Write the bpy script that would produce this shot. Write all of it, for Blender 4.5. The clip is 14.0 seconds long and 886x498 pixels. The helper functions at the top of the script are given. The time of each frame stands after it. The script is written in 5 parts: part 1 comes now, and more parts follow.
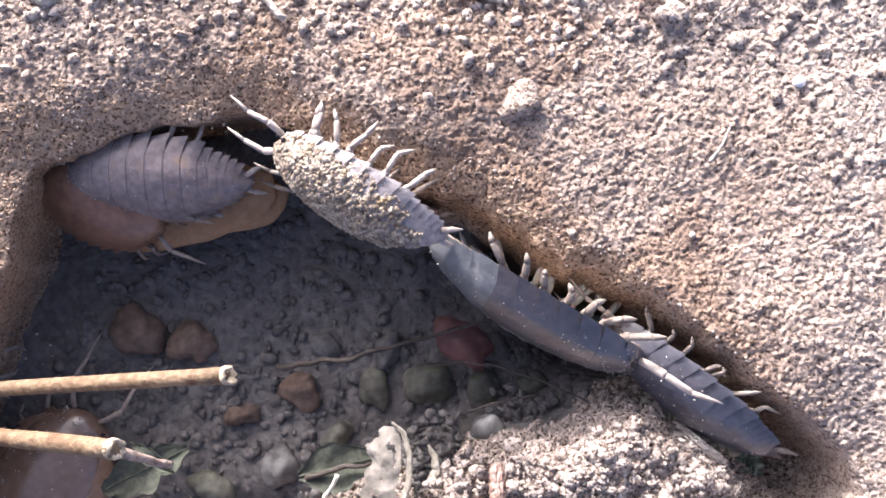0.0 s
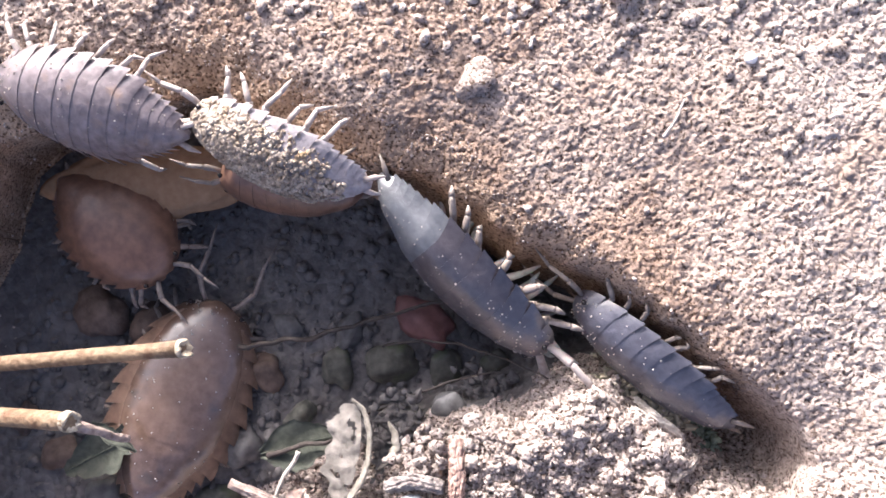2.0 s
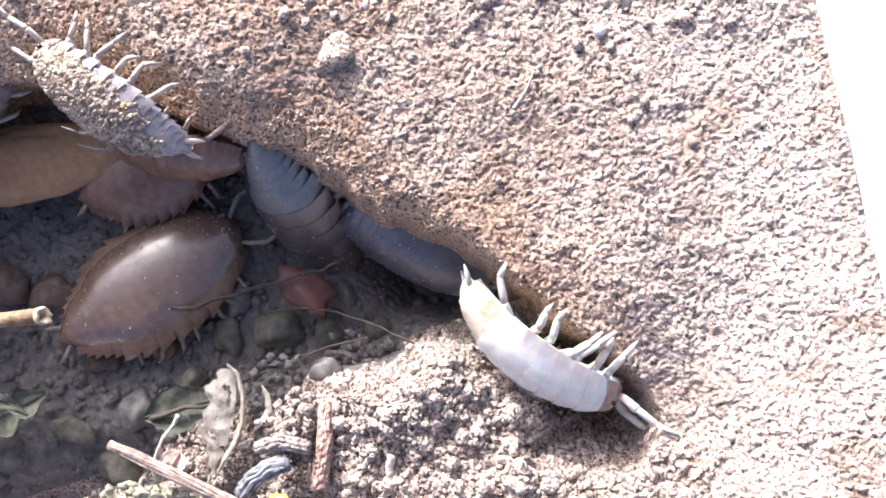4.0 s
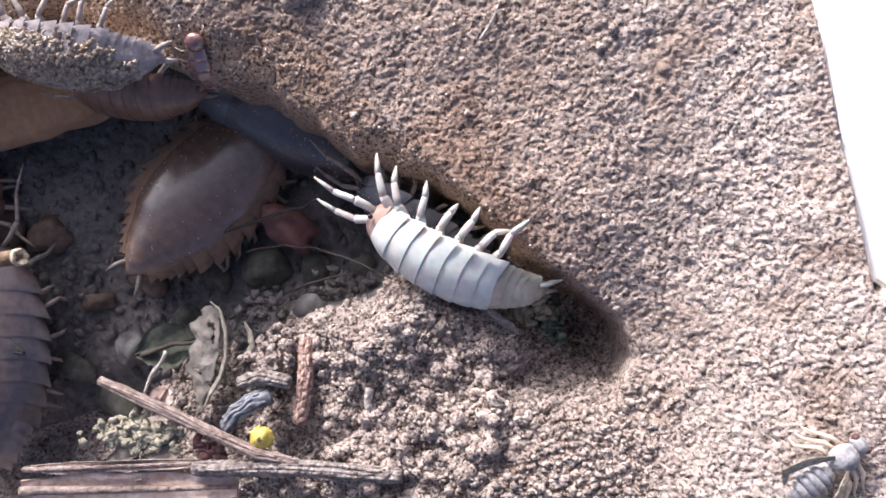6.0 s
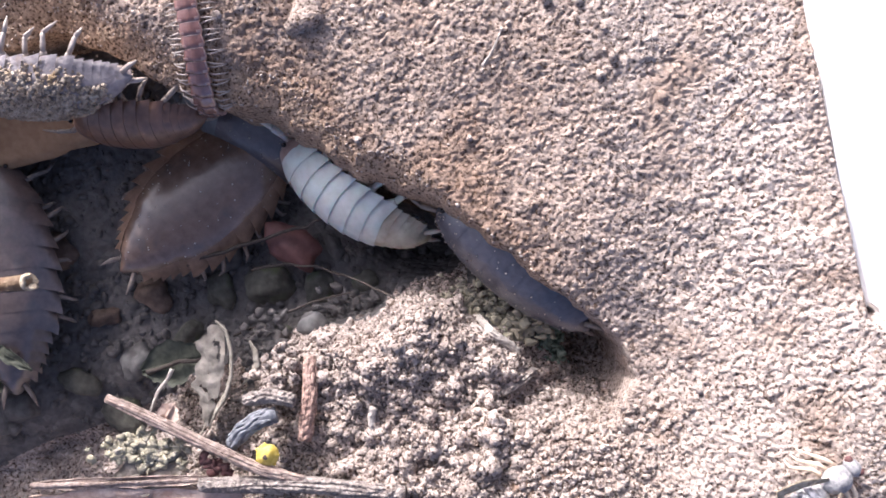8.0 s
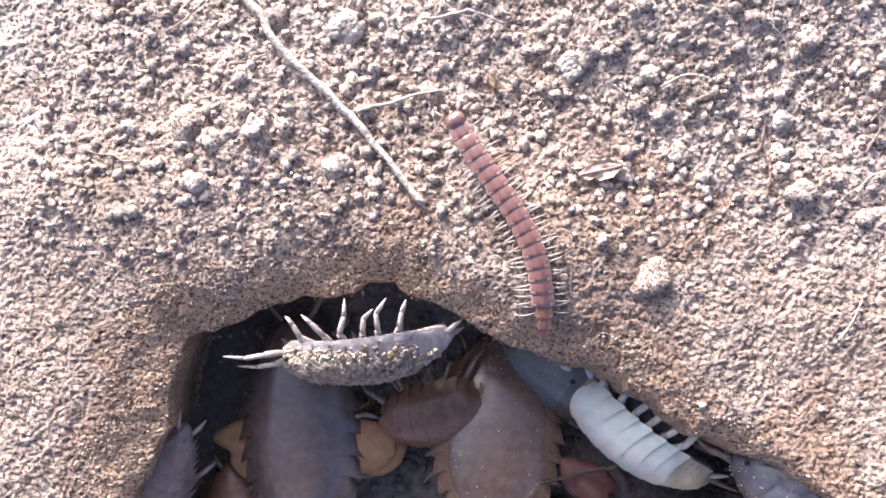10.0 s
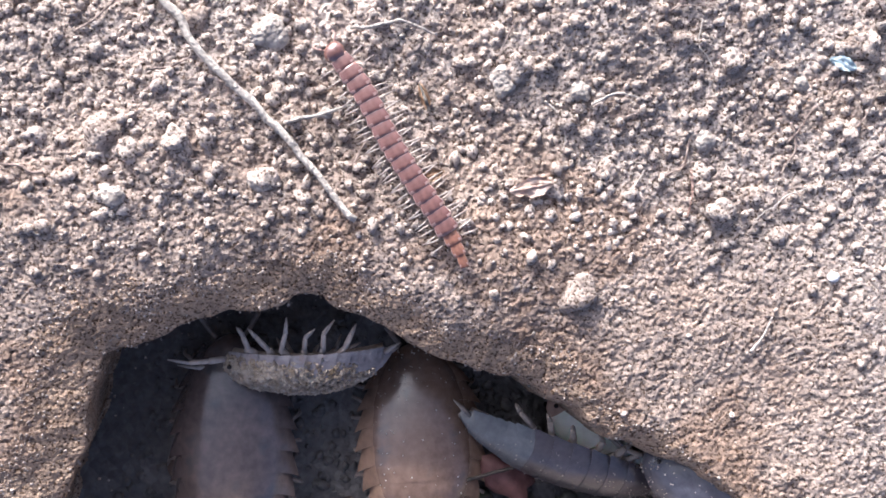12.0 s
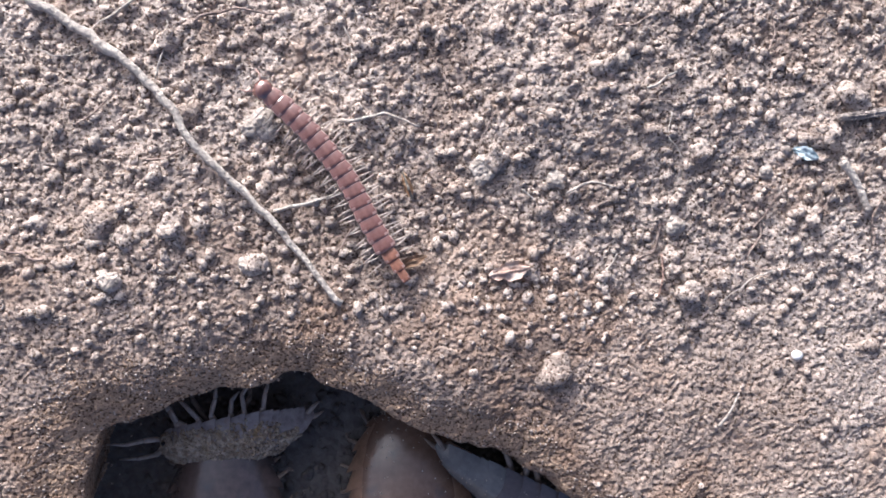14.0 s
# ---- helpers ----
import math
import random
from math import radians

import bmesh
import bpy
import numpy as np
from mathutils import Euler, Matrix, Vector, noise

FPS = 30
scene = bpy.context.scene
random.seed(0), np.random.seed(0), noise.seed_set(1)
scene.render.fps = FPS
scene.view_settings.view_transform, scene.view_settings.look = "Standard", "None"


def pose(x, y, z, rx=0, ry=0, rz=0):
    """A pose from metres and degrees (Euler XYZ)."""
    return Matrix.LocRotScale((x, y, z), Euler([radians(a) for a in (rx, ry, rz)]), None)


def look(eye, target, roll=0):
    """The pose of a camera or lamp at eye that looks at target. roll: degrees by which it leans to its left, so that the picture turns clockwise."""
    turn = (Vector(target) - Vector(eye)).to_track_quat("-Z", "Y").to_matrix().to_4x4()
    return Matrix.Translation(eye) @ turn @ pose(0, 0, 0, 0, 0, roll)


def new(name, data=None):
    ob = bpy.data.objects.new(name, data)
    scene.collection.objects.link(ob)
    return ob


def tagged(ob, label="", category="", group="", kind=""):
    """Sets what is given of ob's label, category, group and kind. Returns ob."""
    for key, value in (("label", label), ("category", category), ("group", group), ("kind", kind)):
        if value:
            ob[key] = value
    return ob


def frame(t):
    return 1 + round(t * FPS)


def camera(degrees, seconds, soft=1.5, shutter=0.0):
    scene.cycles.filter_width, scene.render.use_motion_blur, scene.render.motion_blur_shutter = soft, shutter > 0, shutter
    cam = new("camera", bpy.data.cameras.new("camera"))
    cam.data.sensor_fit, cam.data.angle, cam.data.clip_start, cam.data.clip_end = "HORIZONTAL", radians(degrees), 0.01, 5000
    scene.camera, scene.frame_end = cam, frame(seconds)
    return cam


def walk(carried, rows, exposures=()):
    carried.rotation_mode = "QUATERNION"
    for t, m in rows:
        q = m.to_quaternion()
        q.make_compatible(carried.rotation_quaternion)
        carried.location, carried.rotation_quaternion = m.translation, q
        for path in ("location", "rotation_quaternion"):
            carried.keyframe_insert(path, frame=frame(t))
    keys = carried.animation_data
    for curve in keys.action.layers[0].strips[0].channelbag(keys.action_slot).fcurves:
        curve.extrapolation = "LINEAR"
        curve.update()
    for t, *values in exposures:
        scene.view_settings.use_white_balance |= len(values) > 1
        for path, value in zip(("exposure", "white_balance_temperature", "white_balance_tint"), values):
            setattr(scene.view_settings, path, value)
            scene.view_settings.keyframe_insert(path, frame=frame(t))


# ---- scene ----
cam = camera(50, 14.0, soft=1.6)
PATH = [(0.0, pose(-0.01451, -0.01012, 0.05314, 4.90, 1.70, 0.92)),
        (0.5, pose(-0.01331, -0.01143, 0.05310, 4.73, 1.40, 0.75)),
        (1.0, pose(-0.01320, -0.01088, 0.05318, 4.75, 1.03, 0.67)),
        (1.5, pose(-0.01282, -0.01119, 0.05323, 4.73, 0.80, 0.55)),
        (2.0, pose(-0.01265, -0.01176, 0.05340, 5.17, 1.09, 0.61)),
        (2.5, pose(-0.01137, -0.01319, 0.05304, 4.90, 1.50, 0.50)),
        (3.0, pose(-0.00951, -0.01455, 0.05319, 5.93, 2.44, 0.81)),
        (3.5, pose(-0.01060, -0.01196, 0.05394, 4.01, 1.85, 0.39)),
        (4.0, pose(-0.00282, -0.01215, 0.05496, 3.63, 2.71, 0.27)),
        (4.2, pose(-0.00122, -0.01294, 0.05481, 3.20, 3.26, 0.12)),
        (6.3, pose(0.00300, -0.01170, 0.05449, -1.15, 6.19, -0.99)),
        (6.5, pose(0.00351, -0.01109, 0.05458, -1.79, 5.87, -1.17)),
        (7.0, pose(0.00040, -0.00827, 0.05446, -3.47, 4.95, -1.22)),
        (7.5, pose(0.00201, -0.00977, 0.05515, -1.00, 6.21, -0.84)),
        (8.0, pose(0.00174, -0.00994, 0.05549, -1.26, 5.72, -0.76)),
        (8.5, pose(-0.00032, -0.01109, 0.05551, -0.28, 6.45, -0.81)),
        (9.0, pose(-0.00521, -0.00810, 0.05621, 1.27, 7.48, -0.25)),
        (9.2, pose(-0.00891, -0.00509, 0.05726, 2.87, 7.48, 0.20)),
        (11.3, pose(-0.02527, 0.00719, 0.05578, -4.00, -3.25, 0.31)),
        (11.5, pose(-0.02405, 0.00738, 0.05589, -4.34, -3.39, 0.32)),
        (12.0, pose(-0.02357, 0.00935, 0.05643, -3.84, -3.46, 0.44)),
        (12.5, pose(-0.02355, 0.01031, 0.05720, -3.91, -3.71, 0.50)),
        (13.0, pose(-0.02318, 0.01099, 0.05787, -3.63, -3.61, 0.51)),
        (13.5, pose(-0.02314, 0.01252, 0.05849, -3.74, -4.02, 0.55)),
        (14.0, pose(-0.02297, 0.01432, 0.05898, -3.58, -3.76, 0.46))]
EXPOSURES = [(0.0, 1.62, 5790, 12.6), (1.0, 1.81, 5790, 12.6), (1.75, 1.67, 5790, 12.6), (2.5, 1.81, 5790, 12.6), (4.2, 1.74, 5790, 12.6), (6.3, 0.79, 5680, 14), (7.0, 0.83, 5680, 14), (8.0, 1.11, 5680, 14), (8.5, 0.94, 5680, 14), (9.2, 1.76, 5830, 14), (11.3, 1.04, 5540, 9.8), (12.0, 1.15, 5540, 9.8), (13.0, 0.95, 5540, 9.8), (14.0, 0.71, 5540, 9.8)]
walk(cam, PATH, EXPOSURES)

# ---- light: clear sun from the upper left, and the blue sky ----
SUN_ELEVATION, SUN_TURN = radians(22.5), radians(-24)
world = bpy.data.worlds.new("sky")
scene.world = world
world.use_nodes = True
sky = world.node_tree.nodes.new("ShaderNodeTexSky")
sky.sky_type, sky.sun_disc = "NISHITA", False
sky.air_density, sky.dust_density, sky.ozone_density = 0.32, 5.5, 0.15
sky.sun_elevation, sky.sun_rotation = SUN_ELEVATION, SUN_TURN
background = world.node_tree.nodes["Background"]
background.inputs["Strength"].default_value = 0.15
world.node_tree.links.new(sky.outputs["Color"], background.inputs["Color"])
sun = new("sun", bpy.data.lights.new("sun", "SUN"))
sun.data.energy, sun.data.angle, sun.data.color = 2.0, radians(2.5), (1.0, 0.92, 0.83)
sun.matrix_basis = look((math.sin(SUN_TURN) * math.cos(SUN_ELEVATION), math.cos(SUN_TURN) * math.cos(SUN_ELEVATION), math.sin(SUN_ELEVATION)), (0, 0, 0))

MM = 0.001


# ---- materials ----
def surface(name, dark, light, grain=2500, patch=120, rough=0.8, bump=0.3, tint=None, cells=0.0, metal=0.0, spec=0.4, through_light=0.0, depth=0.00025, pore_shade=0.0, speckle=0.32, darkened=None, coat=0.0):
    """A procedural surface: colour at two scales, fine relief, and optionally separate grains and a tinted patch colour."""
    m = bpy.data.materials.new(name)
    m.use_nodes = True
    nodes, links = m.node_tree.nodes, m.node_tree.links
    shader = nodes["Principled BSDF"]
    shader.inputs["Roughness"].default_value = rough
    shader.inputs["Metallic"].default_value = metal
    shader.inputs["Specular IOR Level"].default_value = spec
    if coat:
        shader.inputs["Coat Weight"].default_value, shader.inputs["Coat Roughness"].default_value, shader.inputs["Coat IOR"].default_value = coat, 0.22, 1.6
    if through_light:
        shader.inputs["Subsurface Weight"].default_value = through_light
        shader.inputs["Subsurface Scale"].default_value = 0.0006
    place = nodes.new("ShaderNodeTexCoord")
    fine = nodes.new("ShaderNodeTexNoise")
    fine.inputs["Scale"].default_value, fine.inputs["Detail"].default_value = grain, 4
    wide = nodes.new("ShaderNodeTexNoise")
    wide.inputs["Scale"].default_value, wide.inputs["Detail"].default_value = patch, 5
    for n in (fine, wide):
        links.new(place.outputs["Object"], n.inputs["Vector"])
    blend = nodes.new("ShaderNodeMath")
    blend.operation = "MULTIPLY_ADD"
    blend.inputs[1].default_value = 0.6
    links.new(fine.outputs["Fac"], blend.inputs[0])
    half = nodes.new("ShaderNodeMath")
    half.operation = "MULTIPLY"
    half.inputs[1].default_value = 0.4
    links.new(wide.outputs["Fac"], half.inputs[0])
    links.new(half.outputs[0], blend.inputs[2])
    ramp = nodes.new("ShaderNodeValToRGB")
    ramp.color_ramp.elements[0].position, ramp.color_ramp.elements[1].position = 0.36, 0.64
    ramp.color_ramp.elements[0].color, ramp.color_ramp.elements[1].color = (*dark, 1), (*light, 1)
    links.new(blend.outputs[0], ramp.inputs["Fac"])
    colour, height = ramp.outputs["Color"], fine.outputs["Fac"]
    if cells:
        grit = nodes.new("ShaderNodeTexVoronoi")
        grit.inputs["Scale"].default_value = cells
        links.new(place.outputs["Object"], grit.inputs["Vector"])
        shade = nodes.new("ShaderNodeSeparateColor")
        links.new(grit.outputs["Color"], shade.inputs["Color"])
        tone = nodes.new("ShaderNodeValToRGB")
        tone.color_ramp.elements[0].color = (0.45, 0.40, 0.36, 1)
        tone.color_ramp.elements[1].color = (1.35, 1.32, 1.28, 1)
        links.new(shade.outputs[0], tone.inputs["Fac"])
        multiply = nodes.new("ShaderNodeMix")
        multiply.data_type, multiply.blend_type = "RGBA", "MULTIPLY"
        multiply.inputs["Factor"].default_value = speckle
        links.new(colour, multiply.inputs["A"])
        links.new(tone.outputs["Color"], multiply.inputs["B"])
        colour = multiply.outputs["Result"]
        add = nodes.new("ShaderNodeMath")
        add.operation = "SUBTRACT"
        links.new(fine.outputs["Fac"], add.inputs[0])
        links.new(grit.outputs["Distance"], add.inputs[1])
        height = add.outputs[0]
    # shade in the gaps between grains, painted as dark spots that also dent the relief
    if pore_shade:
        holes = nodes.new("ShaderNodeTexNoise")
        holes.inputs["Scale"].default_value, holes.inputs["Detail"].default_value = pore_shade, 2
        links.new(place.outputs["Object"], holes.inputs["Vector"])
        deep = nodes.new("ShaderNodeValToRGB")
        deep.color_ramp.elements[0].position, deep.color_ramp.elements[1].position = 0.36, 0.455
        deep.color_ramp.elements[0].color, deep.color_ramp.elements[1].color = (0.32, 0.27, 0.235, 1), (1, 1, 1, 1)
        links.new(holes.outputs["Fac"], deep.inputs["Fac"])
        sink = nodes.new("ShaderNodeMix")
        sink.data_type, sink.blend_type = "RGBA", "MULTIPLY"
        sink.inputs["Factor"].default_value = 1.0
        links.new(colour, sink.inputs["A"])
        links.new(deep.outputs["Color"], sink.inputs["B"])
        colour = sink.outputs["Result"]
        level = nodes.new("ShaderNodeMath")
        level.operation = "ADD"
        links.new(height, level.inputs[0])
        links.new(deep.outputs["Color"], level.inputs[1])
        height = level.outputs[0]
    if tint:
        spots = nodes.new("ShaderNodeTexNoise")
        spots.inputs["Scale"].default_value, spots.inputs["Detail"].default_value = patch * 1.7, 4
        links.new(place.outputs["Object"], spots.inputs["Vector"])
        sharp = nodes.new("ShaderNodeValToRGB")
        sharp.color_ramp.elements[0].position, sharp.color_ramp.elements[1].position = 0.57, 0.74
        links.new(spots.outputs["Fac"], sharp.inputs["Fac"])
        lay = nodes.new("ShaderNodeMix")
        lay.data_type = "RGBA"
        lay.inputs["B"].default_value = (*tint, 1)
        links.new(sharp.outputs["Color"], lay.inputs["Factor"])
        links.new(colour, lay.inputs["A"])
        colour = lay.outputs["Result"]
    # darker tone per vertex: damp or stained soil plus painted dimness
    if darkened:
        darkening = nodes.new("ShaderNodeAttribute")
        darkening.attribute_name = "darkened"
        darken = nodes.new("ShaderNodeMix")
        darken.data_type, darken.blend_type = "RGBA", "MULTIPLY"
        darken.inputs["B"].default_value = (*darkened, 1)
        links.new(darkening.outputs["Fac"], darken.inputs["Factor"])
        links.new(colour, darken.inputs["A"])
        colour = darken.outputs["Result"]
    links.new(colour, shader.inputs["Base Color"])
    if bump:
        relief = nodes.new("ShaderNodeBump")
        relief.inputs["Strength"].default_value, relief.inputs["Distance"].default_value = bump, depth
        links.new(height, relief.inputs["Height"])
        links.new(relief.outputs["Normal"], shader.inputs["Normal"])
    return m


DRY_SOIL = surface("dry_soil", (0.36, 0.30, 0.262), (0.62, 0.54, 0.483), 4200, 90, 0.95, 0.45, tint=(0.37, 0.28, 0.222), cells=3800, spec=0.2, pore_shade=5200, speckle=0.5, darkened=(0.62, 0.525, 0.455))
WALL_CLAY = surface("brown_clay", (0.29, 0.20, 0.14), (0.47, 0.345, 0.25), 2600, 260, 0.85, 0.5, cells=5200, spec=0.25, pore_shade=5200)
TAN_CLAY = surface("smooth_tan_clay", (0.31, 0.18, 0.10), (0.42, 0.265, 0.155), 1800, 200, 0.85, 0.25, spec=0.15)
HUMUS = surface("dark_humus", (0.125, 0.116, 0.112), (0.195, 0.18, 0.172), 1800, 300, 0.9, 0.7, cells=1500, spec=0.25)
CRUST = surface("dried_mud_grains", (0.24, 0.18, 0.13), (0.60, 0.515, 0.42), 2400, 500, 0.95, 0.6, tint=(0.42, 0.30, 0.17), cells=3600, spec=0.2)
CRUMBS = surface("soil_crumbs", (0.31, 0.255, 0.222), (0.57, 0.495, 0.445), 3600, 300, 0.95, 0.6, cells=3600, spec=0.2, pore_shade=4600, speckle=0.5)
SLAB = surface("white_strip", (0.84, 0.83, 0.81), (0.90, 0.89, 0.87), 1500, 60, 0.8, 0.15)
STONE_GREEN = surface("mossy_stone", (0.078, 0.075, 0.060), (0.172, 0.161, 0.130), 1600, 400, 0.75, 0.4, tint=(0.10, 0.12, 0.06))
STONE_BROWN = surface("brown_stone", (0.088, 0.060, 0.047), (0.186, 0.131, 0.103), 1600, 400, 0.7, 0.4)
STONE_GREY = surface("grey_stone", (0.094, 0.088, 0.085), (0.182, 0.173, 0.166), 1600, 400, 0.75, 0.4)
STONE_PALE = surface("pale_stone", (0.36, 0.31, 0.268), (0.60, 0.535, 0.475), 2600, 700, 0.9, 0.7, cells=3600)
STONE_RED = surface("red_stone", (0.098, 0.042, 0.039), (0.169, 0.078, 0.073), 1500, 400, 0.6, 0.3)
QUARTZ = surface("white_quartz", (0.80, 0.79, 0.77), (0.90, 0.89, 0.88), 2000, 600, 0.4, 0.1)
STRAW = surface("dry_straw", (0.15, 0.092, 0.05), (0.31, 0.22, 0.135), 2400, 420, 0.65, 0.6, tint=(0.12, 0.06, 0.03))
STRAW_END = surface("straw_pith", (0.36, 0.285, 0.19), (0.64, 0.56, 0.43), 3000, 900, 0.9, 0.8)
PALE_STALK = surface("pale_stalk", (0.36, 0.31, 0.27), (0.64, 0.58, 0.51), 3600, 700, 0.85, 0.9)
TWIG = surface("dry_twig", (0.17, 0.12, 0.10), (0.44, 0.35, 0.30), 2600, 700, 0.85, 0.9)
BARK = surface("pinkish_bark", (0.42, 0.28, 0.22), (0.70, 0.56, 0.47), 2000, 400, 0.85, 0.8)
WEATHERED = surface("weathered_wood", (0.19, 0.16, 0.145), (0.42, 0.37, 0.335), 3000, 700, 0.85, 0.9, cells=3000)
LEAF_ROLL = surface("rolled_dead_leaf", (0.19, 0.165, 0.13), (0.38, 0.34, 0.28), 3000, 900, 0.85, 0.4)
RED_FIBRE = surface("reddish_fibre", (0.30, 0.185, 0.145), (0.52, 0.37, 0.31), 2500, 700, 0.85, 0.8, cells=3200)
LEAF_DRY = surface("dry_leaf", (0.13, 0.115, 0.097), (0.33, 0.295, 0.255), 1500, 500, 0.9, 0.7, tint=(0.30, 0.25, 0.19))
LEAF_GREEN = surface("grey_green_leaf", (0.05, 0.054, 0.04), (0.105, 0.11, 0.082), 2200, 500, 0.85, 0.4)
LICHEN = surface("yellow_lichen", (0.29, 0.26, 0.195), (0.47, 0.425, 0.30), 2500, 900, 0.85, 0.9, tint=(0.44, 0.39, 0.33))
MOSS = surface("grey_green_moss", (0.12, 0.17, 0.12), (0.36, 0.42, 0.33), 3200, 900, 0.85, 0.8)
YELLOW = surface("yellow_flower", (0.52, 0.37, 0.05), (0.72, 0.58, 0.16), 3000, 900, 0.6, 0.3)
GREY_CURL = surface("grey_bark_curl", (0.09, 0.095, 0.11), (0.30, 0.305, 0.325), 1900, 900, 0.6, 0.7)
ROOT = surface("dead_root", (0.04, 0.032, 0.027), (0.085, 0.066, 0.056), 3000, 700, 0.8, 0.5)
BLUE_FLAKE = surface("pale_blue_flake", (0.42, 0.52, 0.56), (0.62, 0.70, 0.72), 2500, 900, 0.5, 0.2)
HUSK = surface("orange_husk", (0.32, 0.19, 0.11), (0.50, 0.34, 0.22), 2500, 900, 0.5, 0.4)

SLATE_SHELL = surface("slate_shell", (0.056, 0.046, 0.051), (0.10, 0.083, 0.088), 2200, 500, 0.34, 0.2, spec=0.75, coat=0.5)
BLUE_SHELL = surface("blue_grey_shell", (0.055, 0.054, 0.07), (0.105, 0.10, 0.122), 2200, 500, 0.36, 0.3, spec=0.75, coat=0.5)
BROWN_SHELL = surface("brown_shell", (0.125, 0.076, 0.052), (0.215, 0.138, 0.10), 1700, 330, 0.25, 0.2, tint=(0.105, 0.082, 0.07), spec=0.8, coat=0.8)
DUN_SHELL = surface("dun_shell", (0.075, 0.057, 0.054), (0.135, 0.102, 0.096), 1700, 330, 0.27, 0.2, tint=(0.07, 0.066, 0.07), spec=0.8, coat=0.8)
ORANGE_SHELL = surface("orange_brown_shell", (0.135, 0.068, 0.043), (0.245, 0.132, 0.086), 1700, 400, 0.36, 0.2, spec=0.8)
LILAC_SHELL = surface("lilac_grey_shell", (0.155, 0.125, 0.126), (0.29, 0.24, 0.238), 2200, 420, 0.36, 0.25, tint=(0.28, 0.19, 0.14), spec=0.5)
DUSTY_SHELL = surface("dusty_shell", (0.24, 0.21, 0.215), (0.43, 0.385, 0.38), 2400, 420, 0.6, 0.4, tint=(0.30, 0.20, 0.15))
WHITE_SHELL = surface("white_shell", (0.62, 0.595, 0.55), (0.79, 0.77, 0.725), 1500, 300, 0.45, 0.12, through_light=0.25)
AMBER_SHELL = surface("amber_shell", (0.42, 0.35, 0.26), (0.63, 0.56, 0.455), 1500, 500, 0.45, 0.12, tint=(0.24, 0.15, 0.08), through_light=0.25)
PINK_HEAD = surface("pinkish_head", (0.30, 0.19, 0.15), (0.46, 0.33, 0.28), 1500, 500, 0.45, 0.12)
MOULT_SHELL = surface("blue_grey_moult", (0.105, 0.108, 0.116), (0.165, 0.168, 0.176), 2200, 500, 0.4, 0.2, spec=0.6, coat=0.4)
PALE_LEG = surface("pale_leg", (0.37, 0.305, 0.265), (0.55, 0.48, 0.43), 3000, 700, 0.5, 0.15)
DIM_LEG = surface("dun_leg", (0.20, 0.16, 0.135), (0.33, 0.275, 0.235), 3000, 700, 0.5, 0.15)
WHITE_LEG = surface("white_leg", (0.50, 0.475, 0.43), (0.66, 0.635, 0.59), 2500, 700, 0.5, 0.1, through_light=0.2)
BELLY = surface("pale_belly", (0.30, 0.24, 0.20), (0.46, 0.38, 0.32), 2200, 500, 0.6, 0.2)
RIM_TAN = surface("tan_shell_margin", (0.17, 0.105, 0.072), (0.29, 0.19, 0.137), 1700, 330, 0.4, 0.2)
EYE = surface("black_eye", (0.012, 0.010, 0.010), (0.03, 0.02, 0.02), 3000, 900, 0.25, 0.0)
MILLIPEDE_RED = surface("red_brown_ring", (0.145, 0.062, 0.048), (0.245, 0.115, 0.092), 2200, 700, 0.2, 0.15, spec=1.0, coat=1.0)
MILLIPEDE_EDGE = surface("pale_pink_keel", (0.30, 0.17, 0.14), (0.47, 0.31, 0.265), 2200, 700, 0.3, 0.2, coat=0.6)
MILLIPEDE_HEAD = surface("orange_head", (0.25, 0.11, 0.075), (0.37, 0.185, 0.125), 2200, 700, 0.22, 0.1, spec=0.6)
INSECT_GREY = surface("grey_downy_body", (0.24, 0.235, 0.24), (0.46, 0.445, 0.44), 3500, 900, 0.7, 0.4)
INSECT_DARK = surface("dark_body_band", (0.20, 0.20, 0.22), (0.34, 0.33, 0.35), 3500, 900, 0.5, 0.3)
INSECT_LEG = surface("cream_leg", (0.62, 0.46, 0.32), (0.82, 0.70, 0.56), 3000, 900, 0.5, 0.1)


# ---- mesh helpers (all sizes in millimetres, meshes stored in metres) ----
def mesh_object(name, verts, faces, material, parent=None, label="", smooth=True, slots=None):
    me = bpy.data.meshes.new(name)
    me.from_pydata([tuple(c * MM for c in v) for v in verts], [], faces)
    for m in (material if isinstance(material, (list, tuple)) else [material]):
        me.materials.append(m)
    if slots is not None:
        me.polygons.foreach_set("material_index", slots)
    if smooth:
        me.polygons.foreach_set("use_smooth", [True] * len(me.polygons))
    me.update()
    ob = new(name, me)
    if parent is not None:
        ob.parent = parent
    if label:
        tagged(ob, label)
    return ob


def thing(name, label, category, group="", kind=""):
    return tagged(new(name), label, category, group, kind)


def tube(points, radii, sides=7, squash=1.0):
    """A tapered tube along points, closed at both ends."""
    pts = [Vector(p) for p in points]
    verts, faces = [], []
    side = None
    for i, p in enumerate(pts):
        along = (pts[min(i + 1, len(pts) - 1)] - pts[max(i - 1, 0)]).normalized()
        if side is None:
            side = along.orthogonal().normalized()
        side = (side - along * side.dot(along)).normalized()
        other = along.cross(side)
        for k in range(sides):
            a = 2 * math.pi * k / sides
            verts.append(p + (side * math.cos(a) + other * math.sin(a) * squash) * radii[i])
    for i in range(len(pts) - 1):
        for k in range(sides):
            n = (k + 1) % sides
            faces.append((i * sides + k, i * sides + n, (i + 1) * sides + n, (i + 1) * sides + k))
    faces.append(tuple(range(sides))[::-1])
    faces.append(tuple((len(pts) - 1) * sides + k for k in range(sides)))
    return verts, faces


